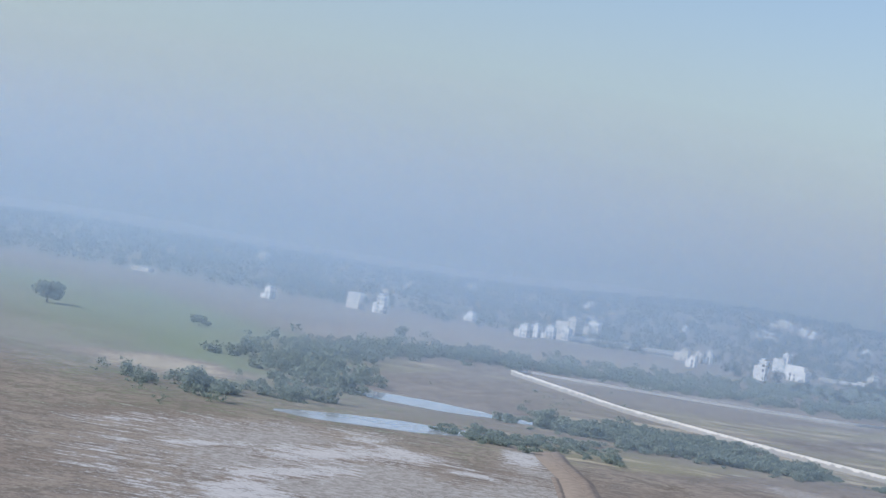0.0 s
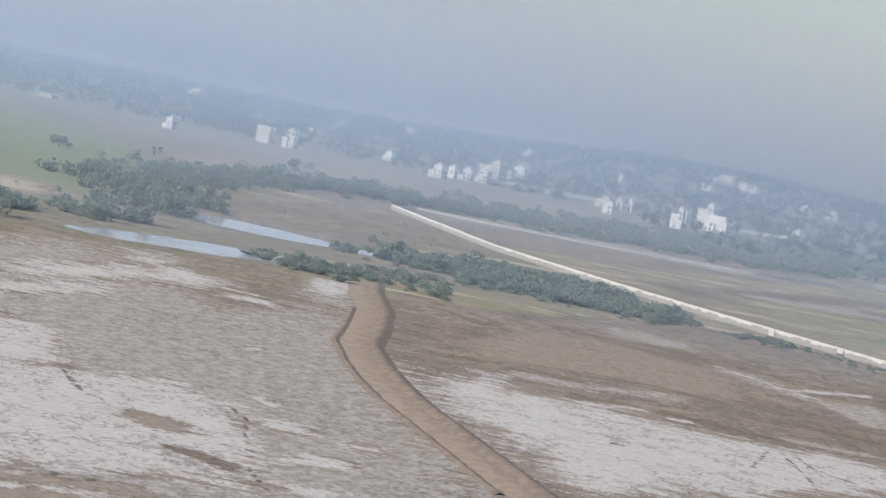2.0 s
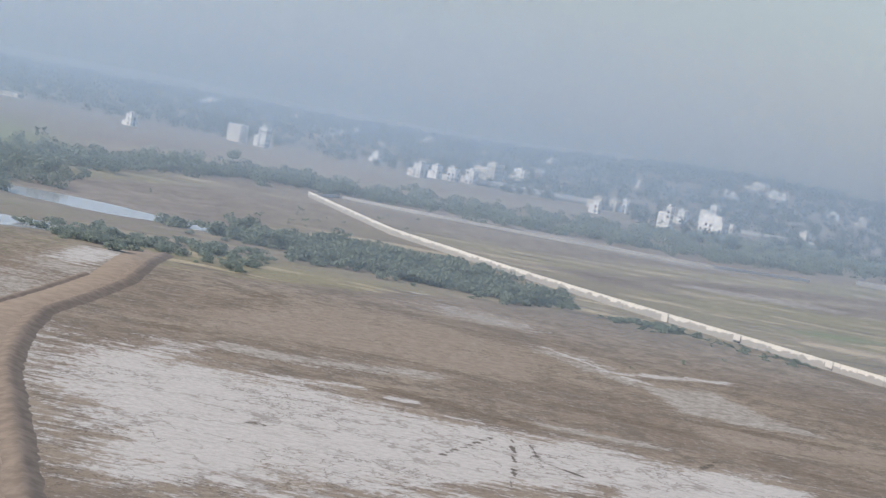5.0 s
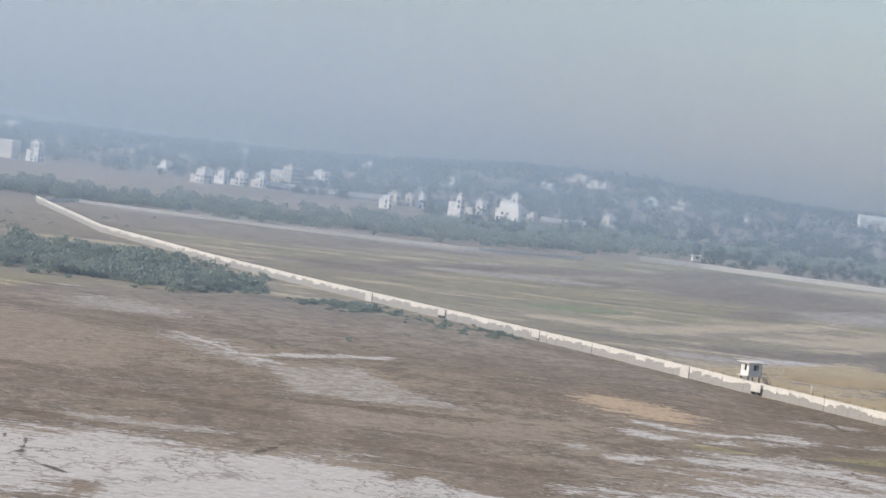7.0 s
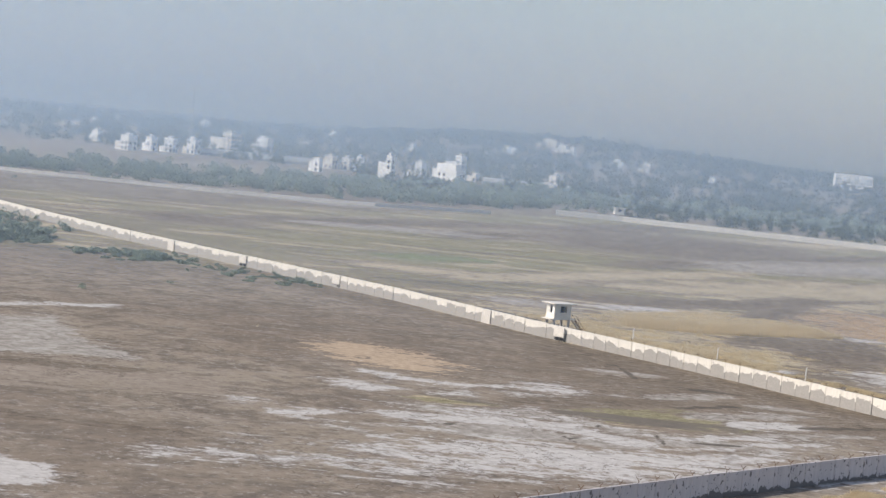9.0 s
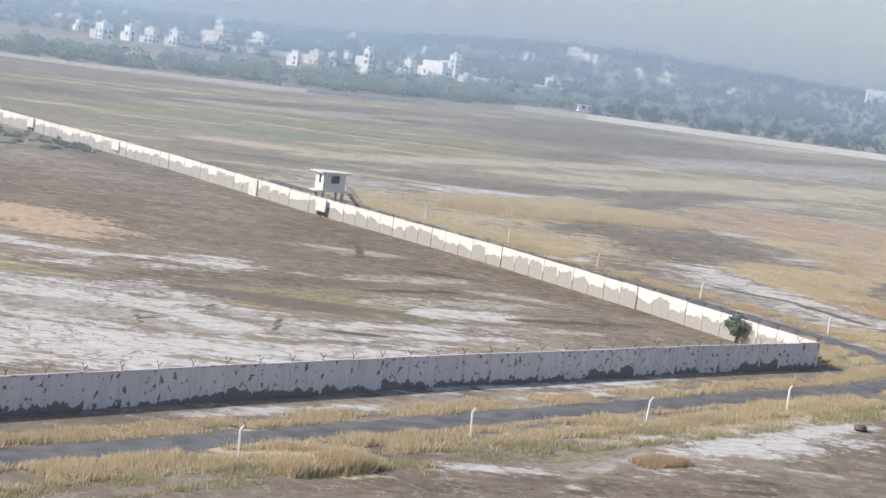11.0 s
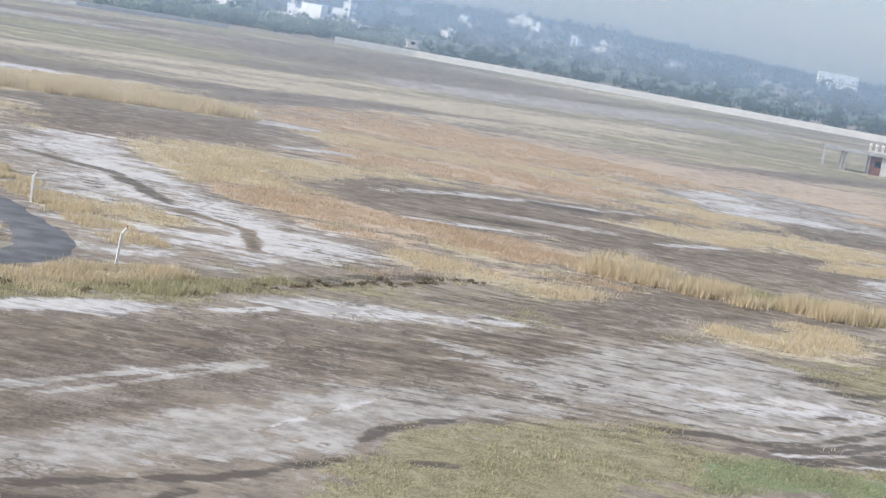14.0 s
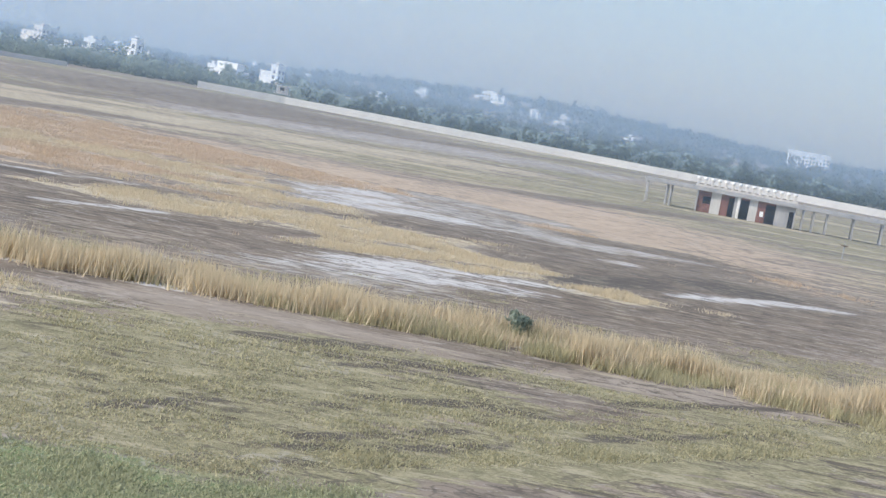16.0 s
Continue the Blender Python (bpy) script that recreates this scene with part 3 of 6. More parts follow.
streak("rut", 0.88, (196.0, 130.1), (198.1, 119.7), (192.7, 105.1))
streak("mud", 0.48, (191.4, 103.8), (191.9, 95.2), (185.5, 86.8))
area("mud", (236.3, 127.0), (248.6, 124.2), (265, 119.2), (270, 112.3), (253, 105.1), (258, 95.6), (239.8, 92.8), (231.7, 94.7), (232.7, 101.7), (228.4, 112.0))
streak("salt", 1.29, (235.2, 122.0), (246.8, 121.9), (258, 117.9), (267, 115.7))
streak("ash", 1.40, (233.4, 111.7), (243.4, 103.1))
streak("salt", 0.87, (244.2, 97.4), (257, 97.0))
streak("rut", 1.79, (226.0, 108.5), (234.0, 103.4))
streak("rut", 2.00, (251, 119.5), (258, 115.1))
area("mud", (282, 113.6), (318, 127.3), (322, 117.9), (336, 111.3), (329, 98.2), (264, 61.5), (263, 68.7), (264, 76.7), (274, 89.6), (293, 100.6), (282, 106.2))
streak("mud", 6.11, (260, 93.6), (268, 88.5), (277, 83.2))
area("mud", (288, 110.6), (305, 112.4), (300, 97.8), (312, 93.7), (317, 84.9), (317, 75.4), (280, 54.4), (272, 56.6), (262, 65.9), (259, 70.3), (277, 78.9), (283, 93.9))
streak("straw", 5.12, (254, 107.0), (263, 103.3), (277, 102.0), (287, 98.3))
streak("straw", 5.71, (277, 124.2), (294, 117.5))
streak("straw", 3.21, (259, 86.6), (275, 87.5), (282, 82.8))
streak("salt", 5.04, (303, 135.3), (318, 135.9), (328, 130.8))
streak("ash", 5.30, (334, 149.1), (333, 134.4), (336, 127.5))
streak("salt", 2.30, (255, 79.4), (264, 80.0), (272, 76.8))
streak("salt", 3.86, (290, 122.3), (304, 122.9), (308, 115.4))
streak("ash", 3.50, (322, 141.6), (319, 125.3), (313, 108.1), (326, 103.9))
streak("salt", 2.28, (252, 76.9), (259, 75.6), (267, 72.3))
streak("straw", 3.17, (266, 96.4), (273, 94.8), (282, 93.5))
streak("straw", 2.08, (267, 81.7), (276, 80.6))
streak("straw", 4.49, (275, 75.2), (278, 72.2))
streak("rut", 2.14, (277, 78.9), (297, 84.5))
streak("rut", 5.76, (300, 85.3), (311, 81.0))
streak("salt", 1.22, (288, 76.6), (305, 77.3), (310, 75.1))
streak("salt", 1.87, (303, 94.8), (307, 95.4))
area("mud", (136.0, 71.7), (145.6, 70.6), (157.3, 69.8), (174.8, 67.3), (190.2, 64.6), (198.8, 57.7), (179.8, 47.2), (175.9, 55.1), (162.2, 57.1), (153.0, 53.3), (141.0, 49.4), (133.8, 48.8), (130.6, 51.8), (124.7, 51.0), (122.2, 51.0))
area("mud", (201.8, 73.0), (222.9, 77.2), (231.5, 68.7), (229.3, 62.4), (225.7, 63.6), (220.4, 67.4), (208.8, 67.3), (191.9, 62.8), (197.0, 70.7))
streak("sand", 2.92, (223.6, 63.7), (232.2, 58.4), (240.0, 51.3), (244.8, 45.0), (251, 39.9))
streak("mud", 2.71, (223.4, 77.3), (231.5, 68.7), (238.9, 57.1), (242.2, 48.8))
streak("mud", 1.74, (221.8, 46.4), (232.2, 44.4), (235.0, 40.7))
area("olive", (204.4, 54.9), (219.1, 57.7), (226.5, 54.1), (229.0, 50.4), (232.2, 43.1), (207.9, 29.3), (175.0, 36.2), (177.1, 39.6), (187.7, 38.2), (192.2, 41.3), (200.3, 41.1), (203.5, 40.4), (202.2, 44.3), (200.9, 49.8))
area("olive", (159.0, 50.1), (164.0, 51.0), (169.3, 50.4), (172.1, 50.1), (174.9, 44.7), (178.4, 41.7), (181.4, 39.5), (188.0, 38.3), (197.7, 39.1), (188.5, 33.9), (151.0, 42.4), (153.8, 46.7), (156.1, 47.0))
area("olive", (160.2, 49.9), (167.5, 49.6), (179.8, 47.2), (157.8, 35.1), (141.1, 40.1), (147.5, 42.1), (156.8, 45.8))
area("olive", (124.1, 45.2), (127.0, 46.4), (130.4, 47.5), (134.3, 47.3), (137.8, 44.4), (139.8, 42.0), (139.3, 40.7))
area("olive", (212.4, 50.7), (220.8, 52.0), (224.2, 48.5), (219.5, 39.8), (225.2, 38.2), (235.2, 38.1), (244.7, 34.2), (234.6, 28.5), (200.7, 32.3))
area("green", (177.8, 40.6), (179.8, 38.0), (183.1, 35.7), (179.6, 35.2), (175.0, 36.2))
area("green", (195.3, 38.0), (202.2, 38.5), (206.5, 36.4), (207.5, 33.2), (211.9, 31.6), (207.9, 29.3), (193.2, 32.4))
area("green", (172.8, 41.9), (178.0, 41.3), (179.0, 39.2), (177.2, 36.5), (168.4, 38.5))
area("green", (203.2, 36.2), (205.3, 35.6), (207.3, 33.8), (205.2, 31.8), (200.7, 32.3))
area("ash", (156.1, 53.7), (165.2, 55.5), (170.6, 53.5), (173.3, 49.6), (165.3, 50.0), (160.9, 49.8), (156.0, 46.9), (150.0, 47.3), (139.0, 47.5), (134.4, 49.4))
area("ash", (122.2, 51.0), (124.7, 51.0), (131.0, 50.6), (131.9, 49.2), (127.2, 47.6), (123.5, 45.4), (119.7, 46.5))
area("ash", (175.4, 57.3), (190.9, 61.3), (202.8, 61.1), (199.9, 54.9), (195.5, 46.3), (199.3, 42.8), (198.1, 41.5), (192.1, 42.4), (181.4, 39.5), (181.1, 42.8), (179.7, 47.4), (176.7, 51.4))
area("ash", (191.2, 61.6), (199.8, 61.3), (198.3, 54.7), (191.8, 52.7), (185.5, 52.7))
area("ash", (185.0, 51.9), (191.8, 52.7), (195.6, 54.7), (196.9, 50.9), (197.8, 47.2), (200.5, 46.2), (201.1, 44.0), (197.9, 43.0), (193.0, 42.7), (187.6, 38.5), (184.7, 39.0), (181.3, 40.1), (179.6, 43.4))
streak("salt", 0.28, (120.9, 46.9), (125.5, 48.8), (129.8, 49.8))
streak("salt", 0.21, (123.1, 48.8), (128.6, 49.3))
streak("salt", 0.15, (155.8, 47.4), (153.6, 50.2), (166.1, 54.3))
streak("salt", 1.24, (183.9, 50.2), (188.6, 48.5), (191.0, 46.0))
streak("salt", 1.15, (191.1, 50.1), (193.9, 47.4), (195.5, 44.8))
streak("salt", 0.61, (188.7, 45.3), (195.3, 45.2), (199.7, 45.4))
streak("salt", 0.52, (181.6, 46.6), (184.3, 44.3), (188.0, 44.5))
streak("salt", 0.31, (180.2, 41.4), (184.8, 40.5), (189.9, 40.5))
streak("salt", 0.30, (180.9, 39.5), (184.6, 38.8), (187.6, 38.5))
streak("salt", 0.45, (197.4, 46.8), (199.5, 44.5), (200.6, 43.4))
streak("salt", 0.33, (178.6, 42.0), (181.1, 41.2))
streak("salt", 0.74, (186.1, 53.6), (189.5, 51.4))
streak("salt", 0.30, (199.4, 42.0), (203.5, 40.4))
streak("salt", 1.10, (231.5, 68.7), (236.7, 65.3), (240.5, 62.5))
streak("salt", 0.31, (228.8, 78.4), (227.2, 71.4))
streak("salt", 1.26, (229.7, 64.7), (233.3, 63.7), (235.9, 61.7))
streak("salt", 0.64, (224.7, 70.0), (227.8, 67.6))
streak("ash", 0.54, (237.6, 59.4), (242.3, 53.4))
streak("ash", 0.41, (145.7, 61.1), (147.5, 57.7))
streak("ash", 0.28, (145.9, 58.0), (163.8, 60.5))
streak("ash", 0.21, (148.3, 56.6), (163.6, 59.9))
streak("ash", 0.30, (145.4, 64.9), (146.3, 62.6))
streak("ash", 0.17, (138.8, 55.0), (153.8, 59.4))
streak("ash", 0.69, (178.4, 64.2), (179.1, 57.3), (179.8, 47.2))
streak("ash", 0.44, (174.6, 60.4), (190.4, 53.0))
streak("ash", 0.15, (129.3, 57.6), (139.2, 60.5))
streak("ash", 0.16, (123.8, 53.3), (133.9, 55.9))
streak("ash", 0.14, (128.9, 53.3), (139.5, 55.8))
streak("rut", 0.42, (124.1, 45.3), (126.2, 46.3), (129.2, 46.8))
streak("rut", 0.42, (135.0, 50.0), (138.3, 46.9), (147.6, 45.4), (155.1, 46.2))
streak("rut", 0.43, (136.3, 47.4), (141.8, 43.7))
streak("rut", 0.42, (138.8, 42.3), (146.8, 44.7))
streak("rut", 0.42, (157.5, 48.0), (160.0, 49.4), (165.3, 50.0))
streak("rut", 0.42, (179.8, 43.7), (183.2, 42.7), (189.3, 43.1), (193.6, 43.4))
streak("rut", 0.43, (179.0, 42.5), (184.3, 41.2), (192.0, 41.7))
streak("rut", 0.42, (178.1, 41.1), (182.4, 40.2), (187.8, 40.4))
streak("rut", 0.49, (180.9, 40.1), (184.9, 39.2), (188.8, 39.3), (191.9, 38.5))
streak("rut", 0.42, (189.7, 46.6), (192.0, 45.9))
streak("rut", 0.49, (196.8, 49.0), (198.4, 47.2), (200.9, 45.3))
streak("rut", 1.30, (200.0, 53.8), (201.1, 51.8))
streak("rut", 0.42, (184.2, 45.7), (186.5, 44.1))
streak("rut", 0.45, (214.2, 37.4), (223.4, 38.1))
streak("rut", 0.47, (225.6, 48.1), (235.9, 48.4))
streak("rut", 0.85, (225.6, 53.5), (233.5, 51.6))
streak("rut", 0.53, (200.3, 49.8), (202.8, 48.4))
streak("rut", 0.93, (227.5, 50.9), (228.6, 50.0), (233.6, 46.9))
streak("rut", 0.60, (221.4, 43.0), (227.3, 41.5), (229.8, 39.4))
streak("rut", 0.51, (212.6, 36.4), (216.8, 35.9), (222.7, 36.0))
streak("rut", 0.82, (217.4, 37.6), (219.6, 37.2))
streak("rut", 0.48, (219.2, 41.7), (221.0, 41.3))
streak("rut", 0.56, (234.9, 42.1), (248.7, 41.4))
streak("rut", 0.42, (226.4, 36.6), (241.8, 37.0))
streak("rut", 0.42, (209.2, 41.1), (215.7, 42.3))
streak("rut", 0.55, (173.8, 52.6), (175.2, 52.0))
streak("rut", 0.55, (174.9, 47.6), (178.7, 44.9), (180.8, 42.1))
streak("rut", 0.42, (179.6, 42.3), (186.8, 41.9))
streak("rut", 0.45, (178.1, 40.5), (185.5, 39.6))
streak("rut", 0.42, (157.1, 45.2), (159.6, 44.4))
streak("rut", 0.67, (197.8, 50.4), (200.1, 49.1))
streak("straw", 2.93, (207.6, 65.8), (208.4, 60.8), (216.0, 58.8))
streak("salt", 0.91, (108.9, 92.2), (122.6, 90.9), (132.2, 90.4))
streak("salt", 0.93, (76.0, 91.8), (86.5, 91.2), (95.2, 89.3))
streak("salt", 1.04, (107.2, 88.8), (116.4, 88.3), (129.2, 88.0))
streak("ash", 0.60, (91.4, 69.8), (99.6, 71.9), (105.3, 73.0))
streak("mud", 1.67, (102.5, 67.3), (105.5, 62.8), (109.7, 59.0))
streak("mud", 0.76, (89.8, 67.3), (94.2, 64.6))
streak("salt", 0.31, (90.9, 68.9), (91.8, 66.2))
streak("salt", 0.36, (105.5, 68.6), (108.3, 65.8))
streak("ash", 0.50, (110.8, 66.7), (114.5, 61.8))
streak("rut", 0.53, (100.8, 63.5), (104.1, 61.4))
streak("rut", 0.48, (104.3, 65.0), (107.0, 62.8))
streak("olive", 0.62, (94.1, 73.8), (99.2, 73.8), (103.7, 74.8))
area("salt", (104.9, 72.5), (111.9, 73.5), (121.9, 73.3), (130.6, 73.0), (135.0, 71.4), (127.1, 71.0), (119.3, 69.8), (109.8, 70.2), (105.2, 71.4))
streak("salt", 0.63, (139.2, 73.5), (147.7, 73.2), (154.3, 71.3), (159.1, 71.7))
streak("salt", 0.98, (161.5, 72.3), (167.0, 70.9))
streak("salt", 0.50, (167.7, 70.6), (173.6, 71.0))
streak("salt", 1.38, (174.7, 71.0), (183.7, 70.5))
streak("salt", 0.93, (185.0, 68.1), (189.6, 67.0))


def inside(X, Y, half, pts):
    """How far each place lies inside a shape (negative outside), over the width of its soft edge."""
    n = len(pts)
    best, t_best, odd = np.full(X.shape, 1e9), np.zeros(X.shape), np.zeros(X.shape, bool)
    for k in range(n if not half else n - 1):
        (ax, ay), (bx, by) = pts[k], pts[(k + 1) % n]
        dx, dy = bx - ax, by - ay
        t = np.clip(((X - ax) * dx + (Y - ay) * dy) / (dx * dx + dy * dy + 1e-9), 0, 1)
        d = np.hypot(X - ax - t * dx, Y - ay - t * dy)
        if half:
            t_best = np.where(d < best, (k + t) / (n - 1), t_best)
        elif ay != by:
            odd ^= ((ay > Y) != (by > Y)) & (X < dx * (Y - ay) / dy + ax)
        best = np.minimum(best, d)
    if half:
        taper = np.sqrt(np.clip(1 - np.abs(2 * t_best - 1) ** 5, 0.06, 1))
        return (half * taper - best) / (3.2 * half)
    xs, ys = [p[0] for p in pts], [p[1] for p in pts]
    soft = 0.24 * math.sqrt((max(xs) - min(xs)) * (max(ys) - min(ys)))
    return np.where(odd, best, -best) / max(soft, 0.5)


def grown(lo, hi, step, growth, end):
    """Grid lines: even from lo to hi, then wider and wider out to the end."""
    rows = list(np.arange(lo, hi, step))
    d = step
    while rows[-1] < end:
        d *= growth
        rows.append(rows[-1] + d)
    return rows


def cover(X, Y):
    """How much each kind covers the places X, Y: about 0.5 on a patch's edge."""
    out = {k: np.zeros(X.shape) for k in KINDS}
    for kind, cx, cy, ux, uy, vx, vy in PATCHES:
        det = ux * vy - uy * vx
        a = ((X - cx) * vy - (Y - cy) * vx) / det
        b = ((Y - cy) * ux - (X - cx) * uy) / det
        w = np.clip(0.5 + (0.80 if kind == "salt" else 0.62) * (0.5 - 0.5 * np.sqrt(a * a + b * b)), 0, 1)
        out[kind] = np.maximum(out[kind], w)
    for kind, half, pts in SHAPES:
        xs, ys = [p[0] for p in pts], [p[1] for p in pts]
        pad = 3.5 * half if half else 0.1 * math.hypot(max(xs) - min(xs), max(ys) - min(ys)) + 1
        at = np.nonzero((X > min(xs) - pad) & (X < max(xs) + pad) & (Y > min(ys) - pad) & (Y < max(ys) + pad))[0]
        w = np.clip(0.5 + inside(X[at], Y[at], half, pts), 0, 1)
        clear = np.clip(2.2 * w - 0.6, 0, 1)
        for k in KINDS:
            if k != kind and kind != "rut":
                out[k][at] *= 1 - clear
        if kind != "earth":
            out[kind][at] = np.maximum(out[kind][at], w)
    return out


def ground():
    xs = list(np.arange(-150, 112, 1.1)) + list(np.arange(112, 270, 0.7)) + grown(270, 330, 1.1, 1.03, 7000)
    xs = [2 * -150 - v for v in grown(-150, -149, 1.1, 1.09, 4000)][:0:-1] + xs
    ys = list(np.arange(34, 84, 0.4)) + grown(84, 135, 0.8, 1.014, 7000)
    ys = [2 * 34 - v for v in grown(34, 35, 0.8, 1.12, 3000)][:0:-1] + ys
    X, Y = np.meshgrid(np.array(xs), np.array(ys))
    ny, nx = X.shape
    Z = rise(X, Y)
    me = bpy.data.meshes.new("ground")
    i = np.arange(ny * nx).reshape(ny, nx)
    quads = np.stack([i[:-1, :-1], i[:-1, 1:], i[1:, 1:], i[1:, :-1]], -1).reshape(-1, 4)
    me.from_pydata(np.stack([X, Y, Z], -1).reshape(-1, 3), [], quads)
    c = cover(X.ravel(), Y.ravel())
    one = np.ones(nx * ny)
    for name, keys in (("kinds_a", ("salt", "mud", "straw")), ("kinds_b", ("russet", "olive", "green")), ("kinds_c", ("sand", "ash", "rut"))):
        at = me.attributes.new(name, "FLOAT_COLOR", "POINT")
        at.data.foreach_set("color", np.stack([c[k] for k in keys] + [one], -1).ravel().astype(np.float32))
    me.polygons.foreach_set("use_smooth", np.ones(len(me.polygons), bool))
    n = Nodes("field_ground")

    def channel(name):
        a = n.t.nodes.new("ShaderNodeAttribute")
        a.attribute_name = name
        s = n.t.nodes.new("ShaderNodeSeparateColor")
        n.put(s.inputs[0], a.outputs["Color"])
        return s.outputs
    ka, kb, kc = channel("kinds_a"), channel("kinds_b"), channel("kinds_c")
    wide = n.noise(0.018, 5)
    mid = n.noise(0.11, 6, rough=0.65)
    lump = n.noise(0.33, 5, rough=0.68)
    fine = n.noise(0.9, 6, rough=0.7)
    grit = n.noise(6.0, 4, rough=0.7)
    # Dry runnels and mown strips, drawn out along the lie of the flats.
    turn = n.t.nodes.new("ShaderNodeMapping")
    n.put(turn.inputs["Vector"], n.co)
    turn.inputs["Rotation"].default_value = (0, 0, radians(47.5))
    lie = turn.outputs[0]
    drawn = n.noise(0.34, 6, lie, 0.68, (0.2, 1.0, 1.0))
    thread = n.noise(1.3, 5, lie, 0.7, (0.16, 1.0, 1.0))
    edge = n.math("ADD", n.math("MULTIPLY", n.math("SUBTRACT", mid, 0.5), 0.5), n.math("MULTIPLY", n.math("SUBTRACT", lump, 0.5), 0.85))
    edge = n.math("ADD", edge, n.math("ADD", n.math("MULTIPLY", n.math("SUBTRACT", fine, 0.5), 0.75), n.math("MULTIPLY", n.math("SUBTRACT", drawn, 0.5), 1.5)))
    edge = n.math("ADD", edge, n.math("MULTIPLY", n.math("SUBTRACT", thread, 0.5), 0.75))

    def where(v, at=0.5, soft=0.1):
        return n.step(n.math("ADD", v, edge), at - soft, at + soft)
    base = n.mix(n.step(wide, 0.38, 0.62), (0.215, 0.17, 0.125), (0.28, 0.23, 0.17))
    base = n.mix(n.step(n.math("ADD", n.math("MULTIPLY", mid, 0.5), n.math("MULTIPLY", lump, 0.5)), 0.44, 0.58), base, (0.155, 0.125, 0.095))
    base = n.mix(n.math("MULTIPLY", n.step(drawn, 0.53, 0.66), 0.35), base, (0.36, 0.32, 0.27))
    base = n.mix(n.math("MULTIPLY", n.step(n.math("ADD", n.math("MULTIPLY", lump, 0.6), n.math("MULTIPLY", fine, 0.4)), 0.56, 0.68), 0.3), base, (0.42, 0.38, 0.33))
    base = n.mix(n.math("MULTIPLY", n.step(n.math("ADD", n.math("MULTIPLY", lump, 0.4), n.math("MULTIPLY", fine, 0.6)), 0.44, 0.36), 0.4), base, (0.12, 0.10, 0.078))
    crust = n.noise(0.75, 5, rough=0.75)
    base = n.mix(n.math("MULTIPLY", n.step(crust, 0.56, 0.62), 0.45), base, (0.40, 0.365, 0.32))
    base = n.mix(n.math("MULTIPLY", n.step(crust, 0.44, 0.39), 0.5), base, (0.095, 0.078, 0.06))
    sand = n.mix(n.step(n.math("ADD", n.math("MULTIPLY", lump, 0.5), n.math("MULTIPLY", fine, 0.5)), 0.38, 0.62), (0.225, 0.182, 0.138), (0.31, 0.258, 0.20))
    col = n.mix(where(kc[0], 0.5, 0.12), base, sand)
    green = n.mix(mid, (0.135, 0.185, 0.072), (0.205, 0.255, 0.108))
    olive = n.mix(n.step(n.math("ADD", n.math("MULTIPLY", fine, 0.5), n.math("MULTIPLY", grit, 0.5)), 0.38, 0.62), (0.145, 0.135, 0.066), (0.33, 0.29, 0.165))
    col = n.mix(n.math("MULTIPLY", where(kb[1], 0.57, 0.06), 0.88), col, olive)
    col = n.mix(n.math("MULTIPLY", where(kb[2], 0.55, 0.25), n.step(fine, 0.3, 0.6, 0.5, 0.9)), col, green)
    # The airfield's mosaic: straw, then bare dark flats, wherever thin grass grows.
    spot = n.t.nodes.new("ShaderNodeSeparateXYZ")
    n.put(spot.inputs[0], n.co)
    field = n.math("MULTIPLY", n.step(kb[1], 0.40, 0.52), n.step(spot.outputs[1], 78.0, 98.0))
    col = n.mix(n.math("MULTIPLY", field, n.step(n.noise(0.075, 6, lie, 0.68, (0.25, 1.0, 1.0)), 0.52, 0.60)), col, n.mix(n.step(fine, 0.35, 0.65), (0.30, 0.245, 0.155), (0.50, 0.42, 0.275)))
    col = n.mix(n.math("MULTIPLY", field, n.step(n.noise(0.09, 6, lie, 0.7, (0.22, 1.0, 1.0)), 0.545, 0.61)), col, n.mix(lump, (0.10, 0.085, 0.068), (0.20, 0.17, 0.135)))
    mud = n.mix(n.step(n.math("ADD", n.math("MULTIPLY", lump, 0.5), n.math("MULTIPLY", fine, 0.5)), 0.38, 0.62), (0.10, 0.077, 0.054), (0.195, 0.152, 0.108))
    mud = n.mix(n.math("MULTIPLY", n.step(drawn, 0.52, 0.62), 0.3), mud, (0.30, 0.255, 0.205))
    mud = n.mix(n.math("MULTIPLY", n.step(crust, 0.56, 0.63), 0.35), mud, (0.33, 0.29, 0.24))
    mud = n.mix(n.math("MULTIPLY", n.step(crust, 0.43, 0.37), 0.5), mud, (0.075, 0.06, 0.045))
    mud = n.mix(n.math("MULTIPLY", n.step(n.math("ADD", n.math("MULTIPLY", mid, 0.5), n.math("MULTIPLY", grit, 0.5)), 0.53, 0.6), 0.4), mud, (0.33, 0.285, 0.24))
    col = n.mix(where(ka[1]), col, mud)
    ash = n.mix(n.step(n.math("ADD", n.math("MULTIPLY", lump, 0.5), n.math("MULTIPLY", fine, 0.5)), 0.38, 0.62), (0.225, 0.197, 0.158), (0.41, 0.375, 0.325))
    col = n.mix(where(kc[1], 0.5, 0.12), col, ash)
    straw = n.mix(n.step(n.math("ADD", n.math("MULTIPLY", fine, 0.6), n.math("MULTIPLY", grit, 0.4)), 0.35, 0.65), (0.30, 0.245, 0.16), (0.52, 0.44, 0.30))
    col = n.mix(where(ka[2], 0.5, 0.06), col, straw)
    russet = n.mix(n.step(n.math("ADD", n.math("MULTIPLY", fine, 0.6), n.math("MULTIPLY", grit, 0.4)), 0.35, 0.65), (0.33, 0.245, 0.165), (0.50, 0.385, 0.265))
    col = n.mix(where(kb[0], 0.5, 0.07), col, russet)
